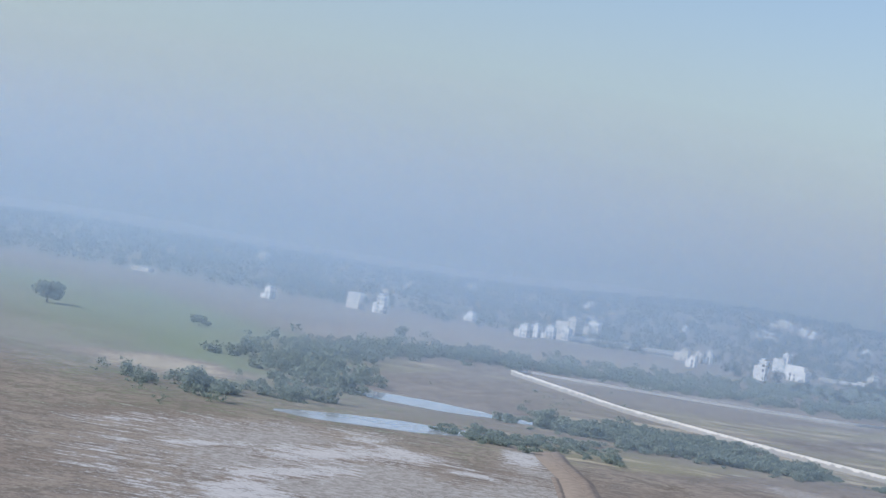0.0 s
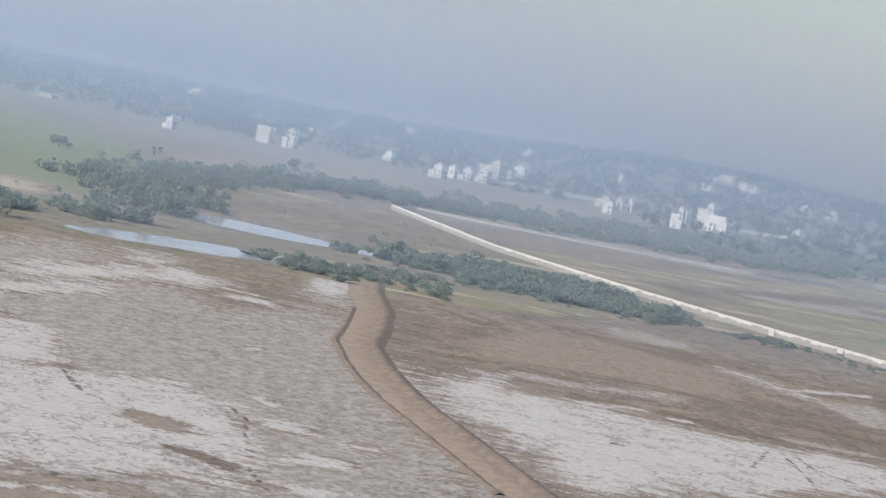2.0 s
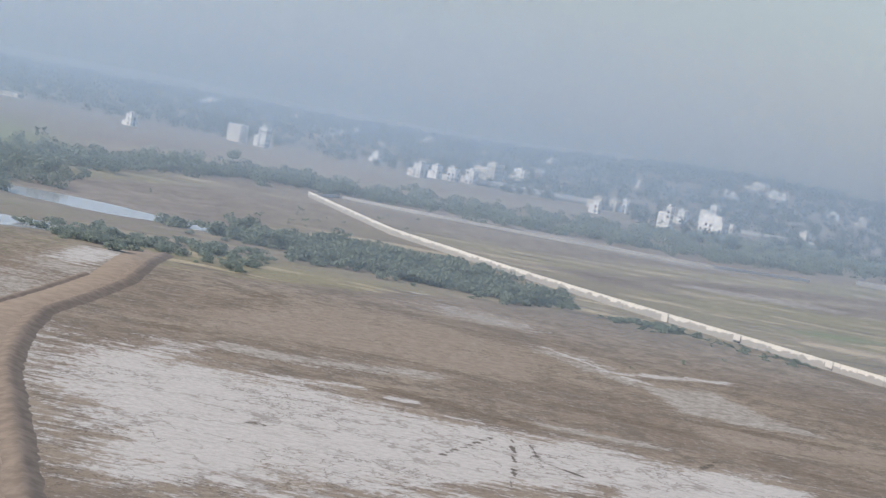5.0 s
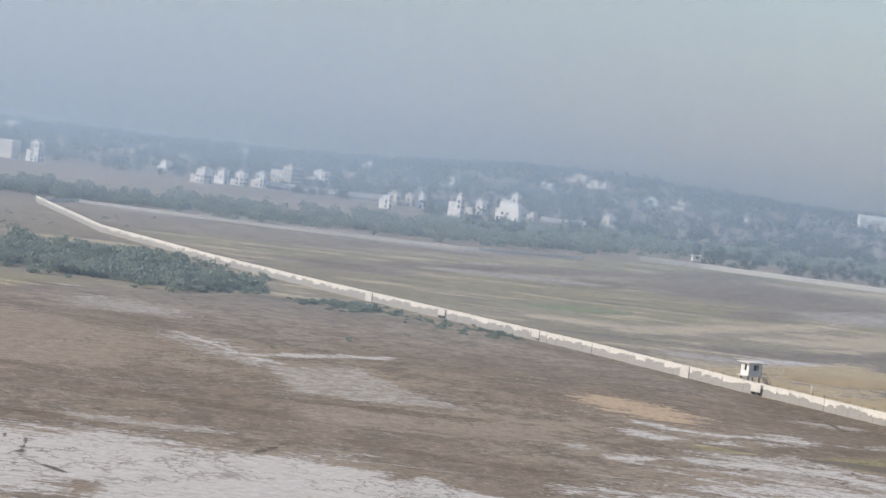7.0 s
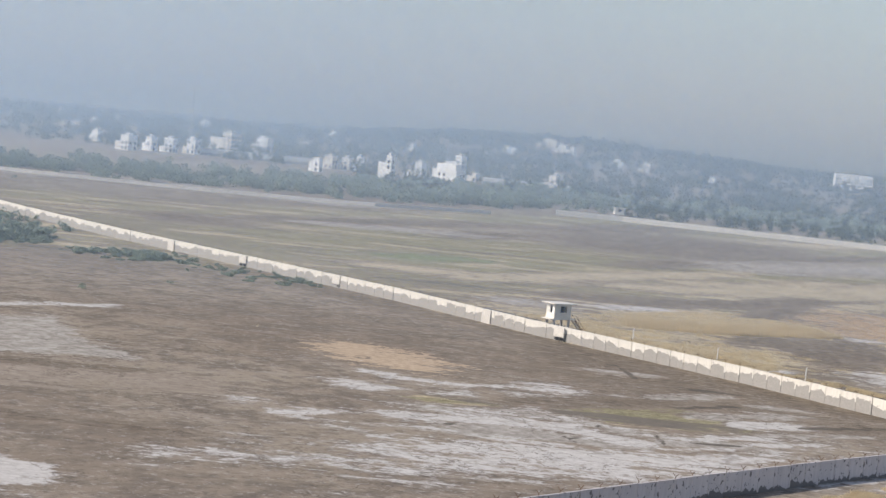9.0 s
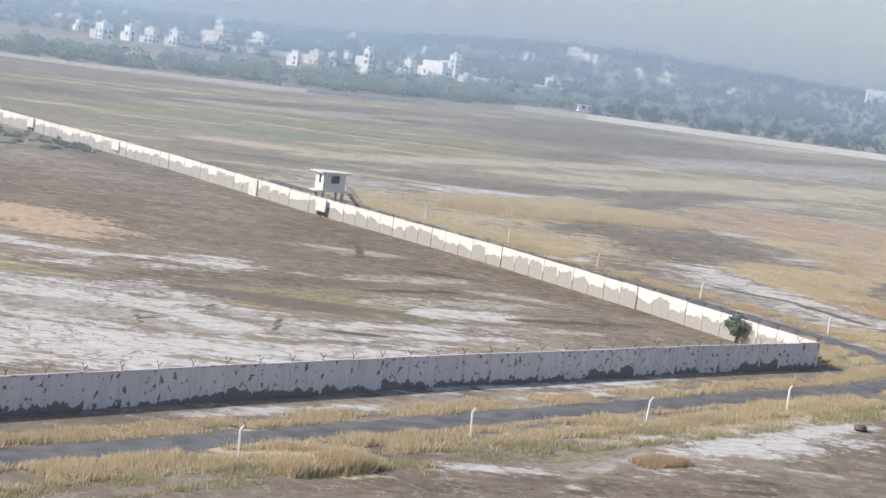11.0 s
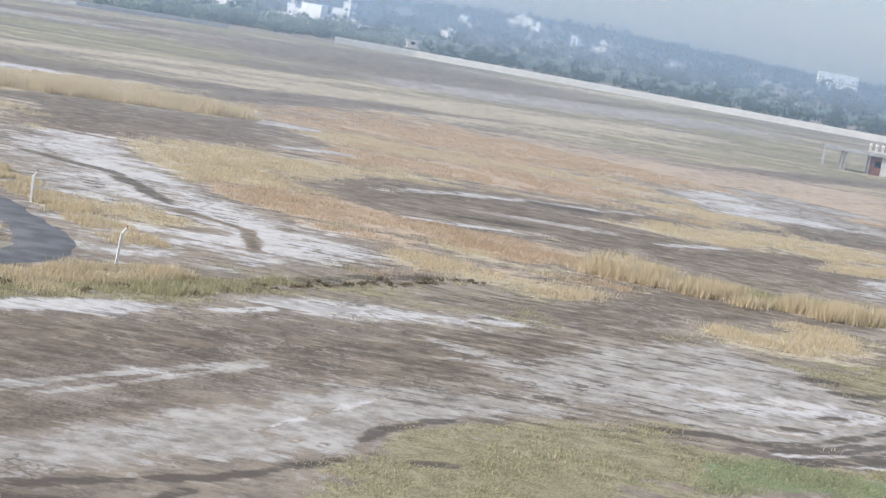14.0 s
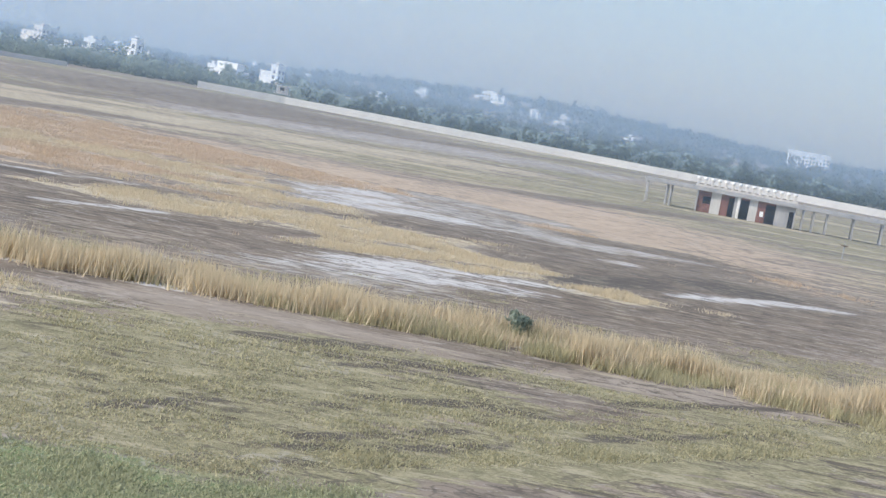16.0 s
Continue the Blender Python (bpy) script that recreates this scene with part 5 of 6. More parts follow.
# ---- derelict open shed ----
def ruin():
    ex = math.degrees(math.atan2(-0.832, 0.555))
    root = thing("derelict_shed", pose(460.8, 210.8, gz(460, 210), 0, 0, ex), "long derelict concrete shed with brick rooms and thin columns", "shed")
    part("roof_slab", boxes((-0.6, 47, -0.4, 5.0, 4.35, 4.75), bevel=0.04), M_RUST, root, "dark weathered roof slab")
    part("edge_beam", boxes((-0.6, 47, -0.65, -0.4, 4.1, 4.9), bevel=0.03), M_GREYWALL, root)
    for k, x in enumerate((0, 3.9, 4.7, 9.9, 30.4, 32.4, 35.0, 40, 45.5)):
        for y in (0.0, 4.6):
            part("column", boxes((x - 0.16, x + 0.16, y - 0.16, y + 0.16, -0.3, 4.35), bevel=0.02), M_GREYWALL, root)
    bays = ((10.0, 11.0, M_BRICK, 0), (11.0, 12.6, M_BRICK, 1), (12.6, 14.5, M_PALE, 0), (14.5, 16.0, M_BRICK, 0), (16.0, 17.1, M_DARK, 2), (17.1, 18.3, M_GREYWALL, 0),
            (18.3, 20.0, M_DARK, 2), (20.0, 21.6, M_PALE, 0), (21.6, 23.2, M_BRICK, 0), (23.2, 25.1, M_DARK, 2), (25.1, 27.0, M_GREYWALL, 0), (27.0, 28.9, M_GREYWALL, 3))
    for x0, x1, material, form in bays:
        if form == 0:
            part("wall", boxes((x0, x1, 0.1, 0.4, 0, 4.35)), material, root)
        elif form == 1:
            part("wall", boxes((x0, x1, 0.1, 0.4, 0, 1.7)), material, root)
            part("lintel", boxes((x0, x1, 0.1, 0.4, 3.1, 4.35)), material, root)
            part("opening", boxes((x0, x1, 0.9, 1.0, 1.7, 3.1)), M_DARK, root, "dark unglazed window")
        elif form == 2:
            part("wall", boxes((x0, x1, 0.1, 0.4, 3.7, 4.35)), M_BRICK, root)
            part("opening", boxes((x0, x1, 1.4, 1.5, 0, 3.7)), M_DARK, root, "dark open doorway")
        else:
            part("wall", boxes((x0, x0 + 0.7, 0.1, 0.4, 0, 4.35)), material, root)
            part("wall", boxes((x1 - 0.2, x1, 0.1, 0.4, 0, 4.35)), material, root)
            part("lintel", boxes((x0 + 0.7, x1 - 0.2, 0.1, 0.4, 3.2, 4.35)), material, root)
            part("opening", boxes((x0 + 0.7, x1 - 0.2, 0.9, 1.0, 0, 3.2)), M_DARK, root, "dark open doorway")
    part("back_wall", boxes((10, 28.9, 4.5, 4.8, 0, 4.35)), M_BRICK, root)
    part("pilaster", boxes((17.7, 18.2, -0.3, 0.1, 0, 4.1), bevel=0.03), M_WHITE, root)
    part("sign_board", boxes((22.2, 22.9, 0.04, 0.09, 1.2, 2.2)), M_WHITE, root, "small white board on brick wall")
    part("parapet", boxes((9.2, 29.0, 0.2, 0.5, 4.75, 5.25)), M_CREAM, root)
    me = mesh_of(boxes((-0.28, 0.28, -0.2, 0.2, 0, 1.15), bevel=0.05), M_CREAM, "baluster")
    cap = bmesh.new()
    bmesh.ops.create_uvsphere(cap, u_segments=10, v_segments=6, radius=0.45, matrix=Matrix.Diagonal((1, 1, 0.7, 1)))
    for f in cap.faces:
        f.smooth = True
    capm = mesh_of(cap, M_WHITE, "cap")
    for k in range(15):
        x = 9.6 + k * 1.34
        share("baluster", me, pose(x, 0.35, 5.25), root)
        share("cap", capm, pose(x, 0.35, 6.5), root)
    return root


ruin()


def pole(x, y, h, r, label, cross=False):
    root = thing("utility_pole", pose(x, y, gz(x, y)), label, "pole")
    bm = bmesh.new()
    rod(bm, (0, 0, -0.5), (0, 0, h), r, r * 0.7, 8)
    part("shaft", bm, M_GREYWALL, root)
    part("cross_arm", boxes((-0.9, 0.9, -0.06, 0.06, h - 0.5, h - 0.35)), M_RUST, root)
    return root


pole(505, 182, 8.5, 0.16, "thin grey concrete pole behind the derelict shed")
pole(399, 129, 2.4, 0.09, "short grey pole standing in dry grass")


# ---- the town ----
WINDOW = mesh_of(boxes((-0.8, 0.8, -0.06, 0.03, -0.9, 0.9)), M_DARK, "window")
SILL = mesh_of(boxes((-0.95, 0.95, -0.2, 0.0, -1.05, -0.9)), M_CREAM, "sill")
TOWN = []


def house(x, y, w, h, form, rot):
    """A flat-roofed plastered house: body, parapet, roof block, windows with sills."""
    w, d = w * 1.0, w * 1.6
    if form == "low":
        w, d, h = 0.5 * w, 0.85 * d, min(h, 5.0)
    wall = M_CREAM if form in ("cream", "low") else M_WHITE
    kinds = {"low": "long low pale shed with a sheet roof in the town", "hotel": "wide white three-storey block above the trees", "cream": "pale grey flat-roofed house at the edge of town",
             "step": "stepped white flat-roofed house at the edge of town", "frame": "unfinished white concrete-frame house", "white": "white plastered flat-roofed house at the edge of town"}
    root = thing("house", pose(x, y, gz(x, y), 0, 0, rot), kinds[form], "house", "houses of the town")
    a, b, mid_y = w / 2, d / 2, 0.0
    TOWN.append((x, y, max(w, d) * (0.3 if x > 1000 and form != "hotel" else 1.0)))
    if form == "low":
        part("wall", boxes((-a, a, -b, b, -1.0, h * 0.65)), wall, root)
        bm = bmesh.new()
        e = 0.5
        v = [bm.verts.new(p) for p in ((-a - e, -b - e, h * 0.62), (a + e, -b - e, h * 0.62), (a + e, 0, h), (-a - e, 0, h), (-a - e, b + e, h * 0.62), (a + e, b + e, h * 0.62))]
        bm.faces.new((v[0], v[1], v[2], v[3])), bm.faces.new((v[3], v[2], v[5], v[4]))
        bmesh.ops.solidify(bm, geom=bm.faces[:], thickness=0.15)
        part("roof", bm, M_ROOF, root)
        rows = [(h * 0.35, 0.8)]
    else:
        top = h if form != "step" else h * 0.62
        if form == "frame":
            part("wall", boxes((-a, a, -b + 1.2, b, -1.0, h)), M_CREAM, root)
            for k in range(max(2, int(h / 3.1)) + 1):
                part("floor_slab", boxes((-a, a, -b, -b + 1.2, k * h / 4 - 0.1, k * h / 4 + 0.25)), wall, root)
            for k in range(4):
                cx = -a + (2 * a - 0.4) * k / 3
                part("column", boxes((cx, cx + 0.4, -b - 0.02, -b + 0.4, -1, h)), wall, root)
        elif form in ("white", "cream"):
            c = b * rng.choice((0.15, 0.3, -0.2))
            part("wall", boxes((-a, a, -b, c, -1.0, top), bevel=0.05), wall, root)
            part("wing", boxes((-a * 0.85, a, c + 0.01, b, -1.0, top * rng.choice((0.45, 0.6, 0.75))), bevel=0.05), wall if rng.random() < 0.6 else M_CREAM, root)
            if rng.random() < 0.6:
                part("balcony", boxes((-a - 1.0, -a - 0.01, -b * 0.9, c - 0.4, 3.0, 3.2), (-a - 1.0, -a - 0.9, -b * 0.9, c - 0.4, 3.2, 3.95)), wall, root)
            b0, b = b, (b + c) / 2
            mid_y = (c - b0) / 2
            d = 2 * b
        else:
            part("wall", boxes((-a, a, -b, b, -1.0, top), bevel=0.05), wall, root)
        if form == "step":
            part("upper_wall", boxes((-a * 0.1, a, -b * 0.6, b, top + 0.004, h), bevel=0.05), wall, root)
        rail = part("parapet", boxes((-a - 0.1, a + 0.1, -b - 0.1, -b + 0.12, top, top + 0.75), (-a - 0.1, a + 0.1, b - 0.12, b + 0.1, top, top + 0.75), (-a - 0.1, -a + 0.12, -b + 0.12, b - 0.12, top, top + 0.75), (a - 0.12, a + 0.1, -b + 0.12, b - 0.12, top, top + 0.75)), wall, root)
        rail.location.y = mid_y
        if form in ("white", "cream") and w > 5:
            s = rng.uniform(-0.4, 0.3)
            part("stair_head", boxes((s * a, s * a + 0.7 * a, mid_y, mid_y + 0.8 * b, top, top + 2.3), bevel=0.04), wall, root)
            bm = bmesh.new()
            rod(bm, (-0.6 * a, mid_y - 0.4 * b, top), (-0.6 * a, mid_y - 0.4 * b, top + 1.5), 0.65, sides=10)
            part("water_tank", bm, M_DARK, root, "black rooftop water tank")
        rows = [(1.6 + 3.2 * k, 1.0) for k in range(max(1, int(top / 3.2)))]
    if form == "frame":
        return root
    for z, s in rows:
        k = max(1, int(w / 3.2))
        for j in range(k):
            cx = -a + w * (j + 0.5) / k
            for m in (pose(cx, mid_y - b, z), ):
                if rng.random() < 0.85:
                    win = share("window", WINDOW, m, root)
                    share("sill", SILL, Matrix(), win)
        k = max(1, int(d / 3.2))
        for j in range(k):
            cy = -b + d * (j + 0.5) / k
            if rng.random() < 0.8:
                win = share("window", WINDOW, pose(-a, mid_y + cy, z, 0, 0, -90), root)
                share("sill", SILL, Matrix(), win)
    return root


NEAR_TOWN = [
    (610, 1047, 8.0, 12.0, "frame"), (615, 1024, 6.7, 13.3, "white"), (508, 1037, 6.3, 7.7, "white"), (687, 933, 8.3, 9.3, "white"), (721, 950, 5.7, 9.0, "white"),
    (737, 949, 6.8, 9.1, "white"), (758, 950, 6.9, 9.7, "white"), (869, 1038, 13.7, 14.2, "cream"), (923, 1055, 9.9, 11.5, "white"), (765, 1064, 6.2, 6.8, "white"),
    (717, 728, 5.5, 14.3, "white"), (796, 747, 11.1, 11.8, "step"), (894, 826, 8.2, 14.9, "white"), (907, 751, 9.1, 8.7, "cream"), (727, 797, 4.7, 8.3, "white"),
    (800, 859, 7.1, 8.0, "cream"), (809, 851, 5.6, 7.8, "cream"), (815, 846, 5.6, 9.3, "white"), (829, 805, 8.2, 9.3, "white"), (856, 777, 4.7, 5.5, "cream"),
]
FAR_TOWN = [
    (1604, 1296, 26.0, 9.8, "cream"), (1379, 1033, 9.3, 5.7, "white"), (1374, 998, 12.1, 10.1, "cream"), (1359, 934, 7.9, 3.9, "white"), (1369, 919, 8.6, 3.0, "white"),
    (1448, 901, 9.2, 3.5, "low"), (1470, 884, 6.3, 3.4, "low"), (1371, 1169, 9.8, 6.9, "white"), (1659, 928, 24.3, 15.9, "hotel"), (934, 1416, 17.3, 5.9, "low"),
    (968, 1371, 24.9, 6.9, "low"), (1053, 1437, 5.4, 13.0, "white"), (1065, 1387, 14.6, 4.5, "low"), (1361, 1625, 16.1, 7.4, "white"), (1325, 1494, 51.2, 9.6, "low"),
    (1349, 1143, 10.4, 7.3, "white"), (1518, 1209, 14.0, 7.4, "white"), (1378, 1035, 7.7, 7.9, "white"), (1197, 1282, 16.3, 4.5, "low"), (1015, 2140, 45.3, 16.2, "low"),
]
MORE_TOWN = [
    (1145, 1890, 56.6, 9.6, "low"), (1169, 1825, 18.6, 8.1, "white"), (522, 1216, 25.3, 5.5, "low"), (1238, 1737, 10.0, 7.4, "white"), (1151, 1528, 9.6, 7.9, "white"),
    (1431, 1479, 9.3, 7.8, "white"), (1365, 1385, 17.3, 6.8, "low"), (1336, 1127, 13.7, 7.5, "low"), (1501, 1184, 9.9, 8.1, "white"), (1246, 1186, 5.4, 7.2, "white"),
    (1020, 1418, 15.9, 5.9, "low"), (1333, 1135, 11.2, 6.0, "low"), (1534, 1227, 13.5, 6.8, "low"), (1365, 1027, 8.6, 6.4, "white"),
]
rng = random.Random(11)
for x, y, w, h, form in NEAR_TOWN + FAR_TOWN + MORE_TOWN:
    if form == "low":
        w = min(0.55 * w, 14.0)
    elif form != "hotel" and x > 1000:
        w, h = 0.62 * w, min(h, 8.0)
    house(x, y, w, h, form, rng.uniform(4, 24) if form != "hotel" else 34)

# A lattice mast over the roofs.
mast = thing("radio_mast", pose(1000, 1230, gz(1000, 1230)), "thin grey lattice radio mast over the town", "mast")
bm = bmesh.new()
for k in range(3):
    q = 2 * math.pi * k / 3
    rod(bm, (1.6 * math.cos(q), 1.6 * math.sin(q), 0), (0.3 * math.cos(q), 0.3 * math.sin(q), 52), 0.26, 0.16, 4)
part("leg", bm, M_GREYWALL, mast)
bm = bmesh.new()
for j in range(17):
    r, z = 1.6 - 1.3 * j / 17, 52 * j / 17
    for k in range(3):
        q, p = 2 * math.pi * k / 3, 2 * math.pi * (k + 1) / 3
        rod(bm, (r * math.cos(q), r * math.sin(q), z), (r * math.cos(p), r * math.sin(p), z + 3), 0.12, sides=3)
part("bracing", bm, M_GREYWALL, mast)


# ---- greenery ----
def leaf_mesh(name, crowns, material, size, count, seed):
    """Many leaf sprays, gathered in lumps round each crown's centre: rows of x, y, z, radius, height."""
    g = np.random.default_rng(seed)
    V = []
    for x, y, z, r, h in crowns:
        lumps = g.normal(0, 1, (6, 3)) * (0.42 * r, 0.42 * r, 0.25 * h)
        k = int(count * (0.7 + 0.6 * g.random()))
        which = g.integers(0, 6, k)
        u = g.normal(0, 1, (k, 3))
        u /= np.linalg.norm(u, axis=1)[:, None]
        c = lumps[which] + u * (0.55 * r, 0.55 * r, 0.30 * h) * g.uniform(0.55, 1.05, (k, 1))
        c[:, 2] = np.maximum(c[:, 2], -0.5 * h)
        c += (x, y, z + 0.5 * h)
        s = size * r * g.uniform(0.6, 1.4, k)
        t1 = g.normal(0, 1, (k, 3))
        t1 -= u * (t1 * u).sum(1)[:, None] * 0.7
        t1 /= np.linalg.norm(t1, axis=1)[:, None]
        t2 = np.cross(u + g.normal(0, 0.35, (k, 3)), t1)
        t2 /= np.linalg.norm(t2, axis=1)[:, None]
        t1, t2 = t1 * s[:, None], t2 * s[:, None]
        V.append(np.stack([c - t1 * 1.1, c - 0.6 * t2 + 0.15 * t1, c + t1, c + 0.75 * t2], 1))
    V = np.concatenate(V)
    n = len(V)
    me = bpy.data.meshes.new(name)
    me.vertices.add(4 * n), me.loops.add(4 * n), me.polygons.add(n)
    me.vertices.foreach_set("co", V.reshape(-1).astype(np.float32))
    me.loops.foreach_set("vertex_index", np.arange(4 * n, dtype=np.int32))
    me.polygons.foreach_set("loop_start", np.arange(0, 4 * n, 4, dtype=np.int32))
    me.update(calc_edges=True)
    me.materials.append(material)
    return me


def scatter(points, width, step, r0, r1, seed, squash=1.0):
    """Bush crowns strewn along a line."""
    g = random.Random(seed)
    out = []
    for x, y, h in along(points, step):
        q = radians(h)
        o = g.gauss(0, width / 2.2)
        if noise.noise((x / 14, y / 14, seed)) < -0.22:
            continue
        r = g.uniform(r0, r1) * (0.75 + 0.5 * g.random())
        px, py = x - math.sin(q) * o + g.uniform(-step, step), y + math.cos(q) * o + g.uniform(-step, step)
        out.append((px, py, gz(px, py) - 0.1, r, r * g.uniform(0.9, 1.4) * squash))
    return out


def belt(name, label, rows, material, size=0.13, count=190, seed=1):
    ob = new(name, leaf_mesh(name, rows, material, size, count, seed))
    return tagged(ob, label, "bushes", kind="stuff")


belt("scrub_belt", "grey-green thorn scrub on the near shore of the ponds", scatter([(-34, 470), (-14, 458), (14, 462), (40, 452)], 22, 1.2, 2.2, 4.8, 1) + scatter([(62, 488), (74, 496), (92, 500), (84, 515)], 26, 1.0, 2.5, 5.2, 2), M_LEAF_SCRUB, seed=21)
belt("scrub_belt", "grey-green thorn scrub at the head of the haul track", scatter([(34, 385), (50, 385), (66, 384), (74, 370), (86, 358)], 26, 0.45, 1.1, 2.9, 3, 0.6), M_LEAF_SCRUB, seed=22)
belt("scrub_belt", "grey-green thorn scrub in front of the lime-washed wall", scatter([(140, 425), (130, 392), (140, 378), (154, 364), (164, 348), (172, 328)], 30, 0.25, 1.6, 3.9, 4, 0.75) + scatter([(160, 352), (172, 330), (178, 312), (182, 297)], 14, 0.3, 0.8, 2.0, 14, 0.5) + scatter([(178, 318), (184, 296), (187, 272), (186, 255)], 11, 0.7, 0.5, 1.4, 19, 0.5) + scatter([(115, 445), (150, 428), (172, 400), (184, 372)], 36, 0.33, 1.6, 3.9, 5, 0.75), M_LEAF_SCRUB, seed=23)
belt("thicket", "dense dark-green thicket behind the ponds", scatter([(95, 520), (150, 590), (230, 650), (330, 690), (395, 668)], 30, 1.1, 3.0, 5.6, 6), M_LEAF_SCRUB, seed=24)
belt("thicket", "dense dark-green thicket behind the far compound wall", scatter([(350, 680), (395, 662), (445, 610), (495, 576), (548, 534), (640, 552), (740, 575), (790, 500), (815, 430)], 36, 1.0, 2.8, 5.2, 7), M_LEAF_SCRUB, seed=25)
belt("thicket", "dense dark-green thicket in front of the town", scatter([(470, 700), (560, 640), (650, 640), (760, 650), (850, 560), (900, 430)], 60, 1.1, 2.6, 4.6, 8), M_LEAF_SCRUB, seed=26)
belt("low_scrub", "low grey-green scrub on the dry shore", scatter([(-60, 430), (-30, 455), (-10, 500), (30, 520)], 30, 7, 1.0, 2.4, 9) + scatter([(180, 480), (240, 520), (330, 560)], 40, 7, 0.8, 1.8, 10) + scatter([(110, 250), (150, 246), (170, 250)], 8, 14, 0.8, 1.2, 12), M_LEAF_SCRUB, count=70, seed=27)

belt("dry_brush", "low dry brush along the inner side of the lime-washed wall", scatter([(158.5, 92), (166, 116), (173, 143.5), (177.5, 168), (187, 205), (193, 235), (201, 286)], 1.6, 0.9, 0.25, 0.65, 15, 0.8), M_BRUSH, 0.2, 60, 28)
belt("dry_brush", "dark dusty brush in the ditch beside the salt strip", scatter([(173, 75.2), (181, 77), (191, 78), (198, 79.5)], 1.0, 0.35, 0.2, 0.45, 16, 0.5) + scatter([(198, 50.1), (199, 50.3)], 0.4, 0.2, 0.2, 0.35, 18, 0.6) + scatter([(150, 76), (172, 77)], 2.5, 2.2, 0.25, 0.45, 17, 0.7), M_BRUSH, 0.16, 90, 29)

# Woods between and behind the houses.
g = random.Random(3)
near, far = [], []
while len(near) + len(far) < 7500:
    d, s = 760 + 2100 * g.random() ** 1.25, g.uniform(-1000, 820)
    x, y = VIEW.x * d + VIEW.y * s, VIEW.y * d - VIEW.x * s
    if s < -70 and d < 1175 - 0.16 * min(0, s + 300) or d < 860 and s < 60:
        continue
    if noise.noise((x / 90, y / 90, 0)) + 0.35 * noise.noise((x / 30, y / 30, 3)) < (-0.22 if d > 1100 else -0.3):
        continue
    blocked = False
    for hx, hy, w in TOWN:
        dx, dy = x - hx, y - hy
        f, l = dx * VIEW.x + dy * VIEW.y, dx * VIEW.y - dy * VIEW.x
        if -70 < f < w * 0.9 + 3 and abs(l) < w * 0.75 + 3:
            blocked = True
            break
    if blocked:
        continue
    r = g.uniform(2.6, 5.6) * (1.0 if d > 1000 else 0.75)
    (near if d < 1500 else far).append((x, y, gz(x, y) - 0.2, r, r * g.uniform(1.3, 2.0)))
tagged(new("woodland", leaf_mesh("woodland", near, M_LEAF_FAR, 0.2, 70, 31)), "dark hazy trees among the houses of the town", "trees", kind="stuff")
tagged(new("woodland", leaf_mesh("woodland", far, M_LEAF_FAR, 0.36, 30, 32)), "dark hazy woods on the hills behind the town", "trees", kind="stuff")


def tree(x, y, r, h, label, seed, name="tree"):
    """A tapered, forked trunk under an uneven crown."""
    g = random.Random(seed)
    root = thing(name, pose(x, y, gz(x, y)), label, "tree" if name == "tree" else "shrub")
    bm = bmesh.new()
    rod(bm, (0, 0, -0.3), (0.04 * h, 0, 0.42 * h), 0.055 * h, 0.035 * h, 8)
    for k in range(5):
        a = 2 * math.pi * k / 5 + g.uniform(-0.4, 0.4)
        rod(bm, (0.04 * h, 0, (0.32 + 0.03 * k) * h), (0.55 * r * math.cos(a), 0.55 * r * math.sin(a), g.uniform(0.6, 0.8) * h), 0.025 * h, 0.008 * h, 5)
    part("trunk", bm, M_BARK, root)
    crown = new("crown", leaf_mesh("crown", [(0, 0, 0.22 * h, r, 0.78 * h), (0.3 * r, 0.2 * r, 0.35 * h, 0.7 * r, 0.55 * h), (-0.4 * r, -0.2 * r, 0.3 * h, 0.6 * r, 0.5 * h)], M_LEAF_SCRUB, 0.13, 320, seed))
    crown.parent = root
    return root


tree(131, 768, 8.5, 10.5, "large round dark-green tree alone in the green field", 41)
tree(190, 718, 5.0, 5.5, "small round dark-green tree in the green field", 42)
tree(408, 790, 5.5, 7.5, "dark-green tree beside the thicket", 43)
tree(158.5, 101.5, 1.7, 2.9, "small green tree at the inner corner of the walls", 44)
tree(845, 470, 4.5, 6.5, "dark-green tree in front of distant woods", 46)
tree(245.5, 55.6, 0.85, 1.35, "dark-green shrub among the dry reeds", 45, "shrub")


def stone(x, y, r, seed):
    bm = bmesh.new()
    bmesh.ops.create_icosphere(bm, subdivisions=2, radius=r)
    for v in bm.verts:
        v.co *= 1 + 0.35 * noise.noise(v.co * 2 / r + Vector((seed, 0, 0)))
        v.co.z *= 0.6
    ob = part("stone", bm, M_STONE)
    ob.matrix_basis = pose(x, y, 0.4 * r, 0, 0, 40 * seed)
    tagged(ob, "dark weathered stone lying on the salt crust", "stone")


stone(131.6, 71.2, 0.55, 1)
stone(152.5, 73.2, 0.35, 3)


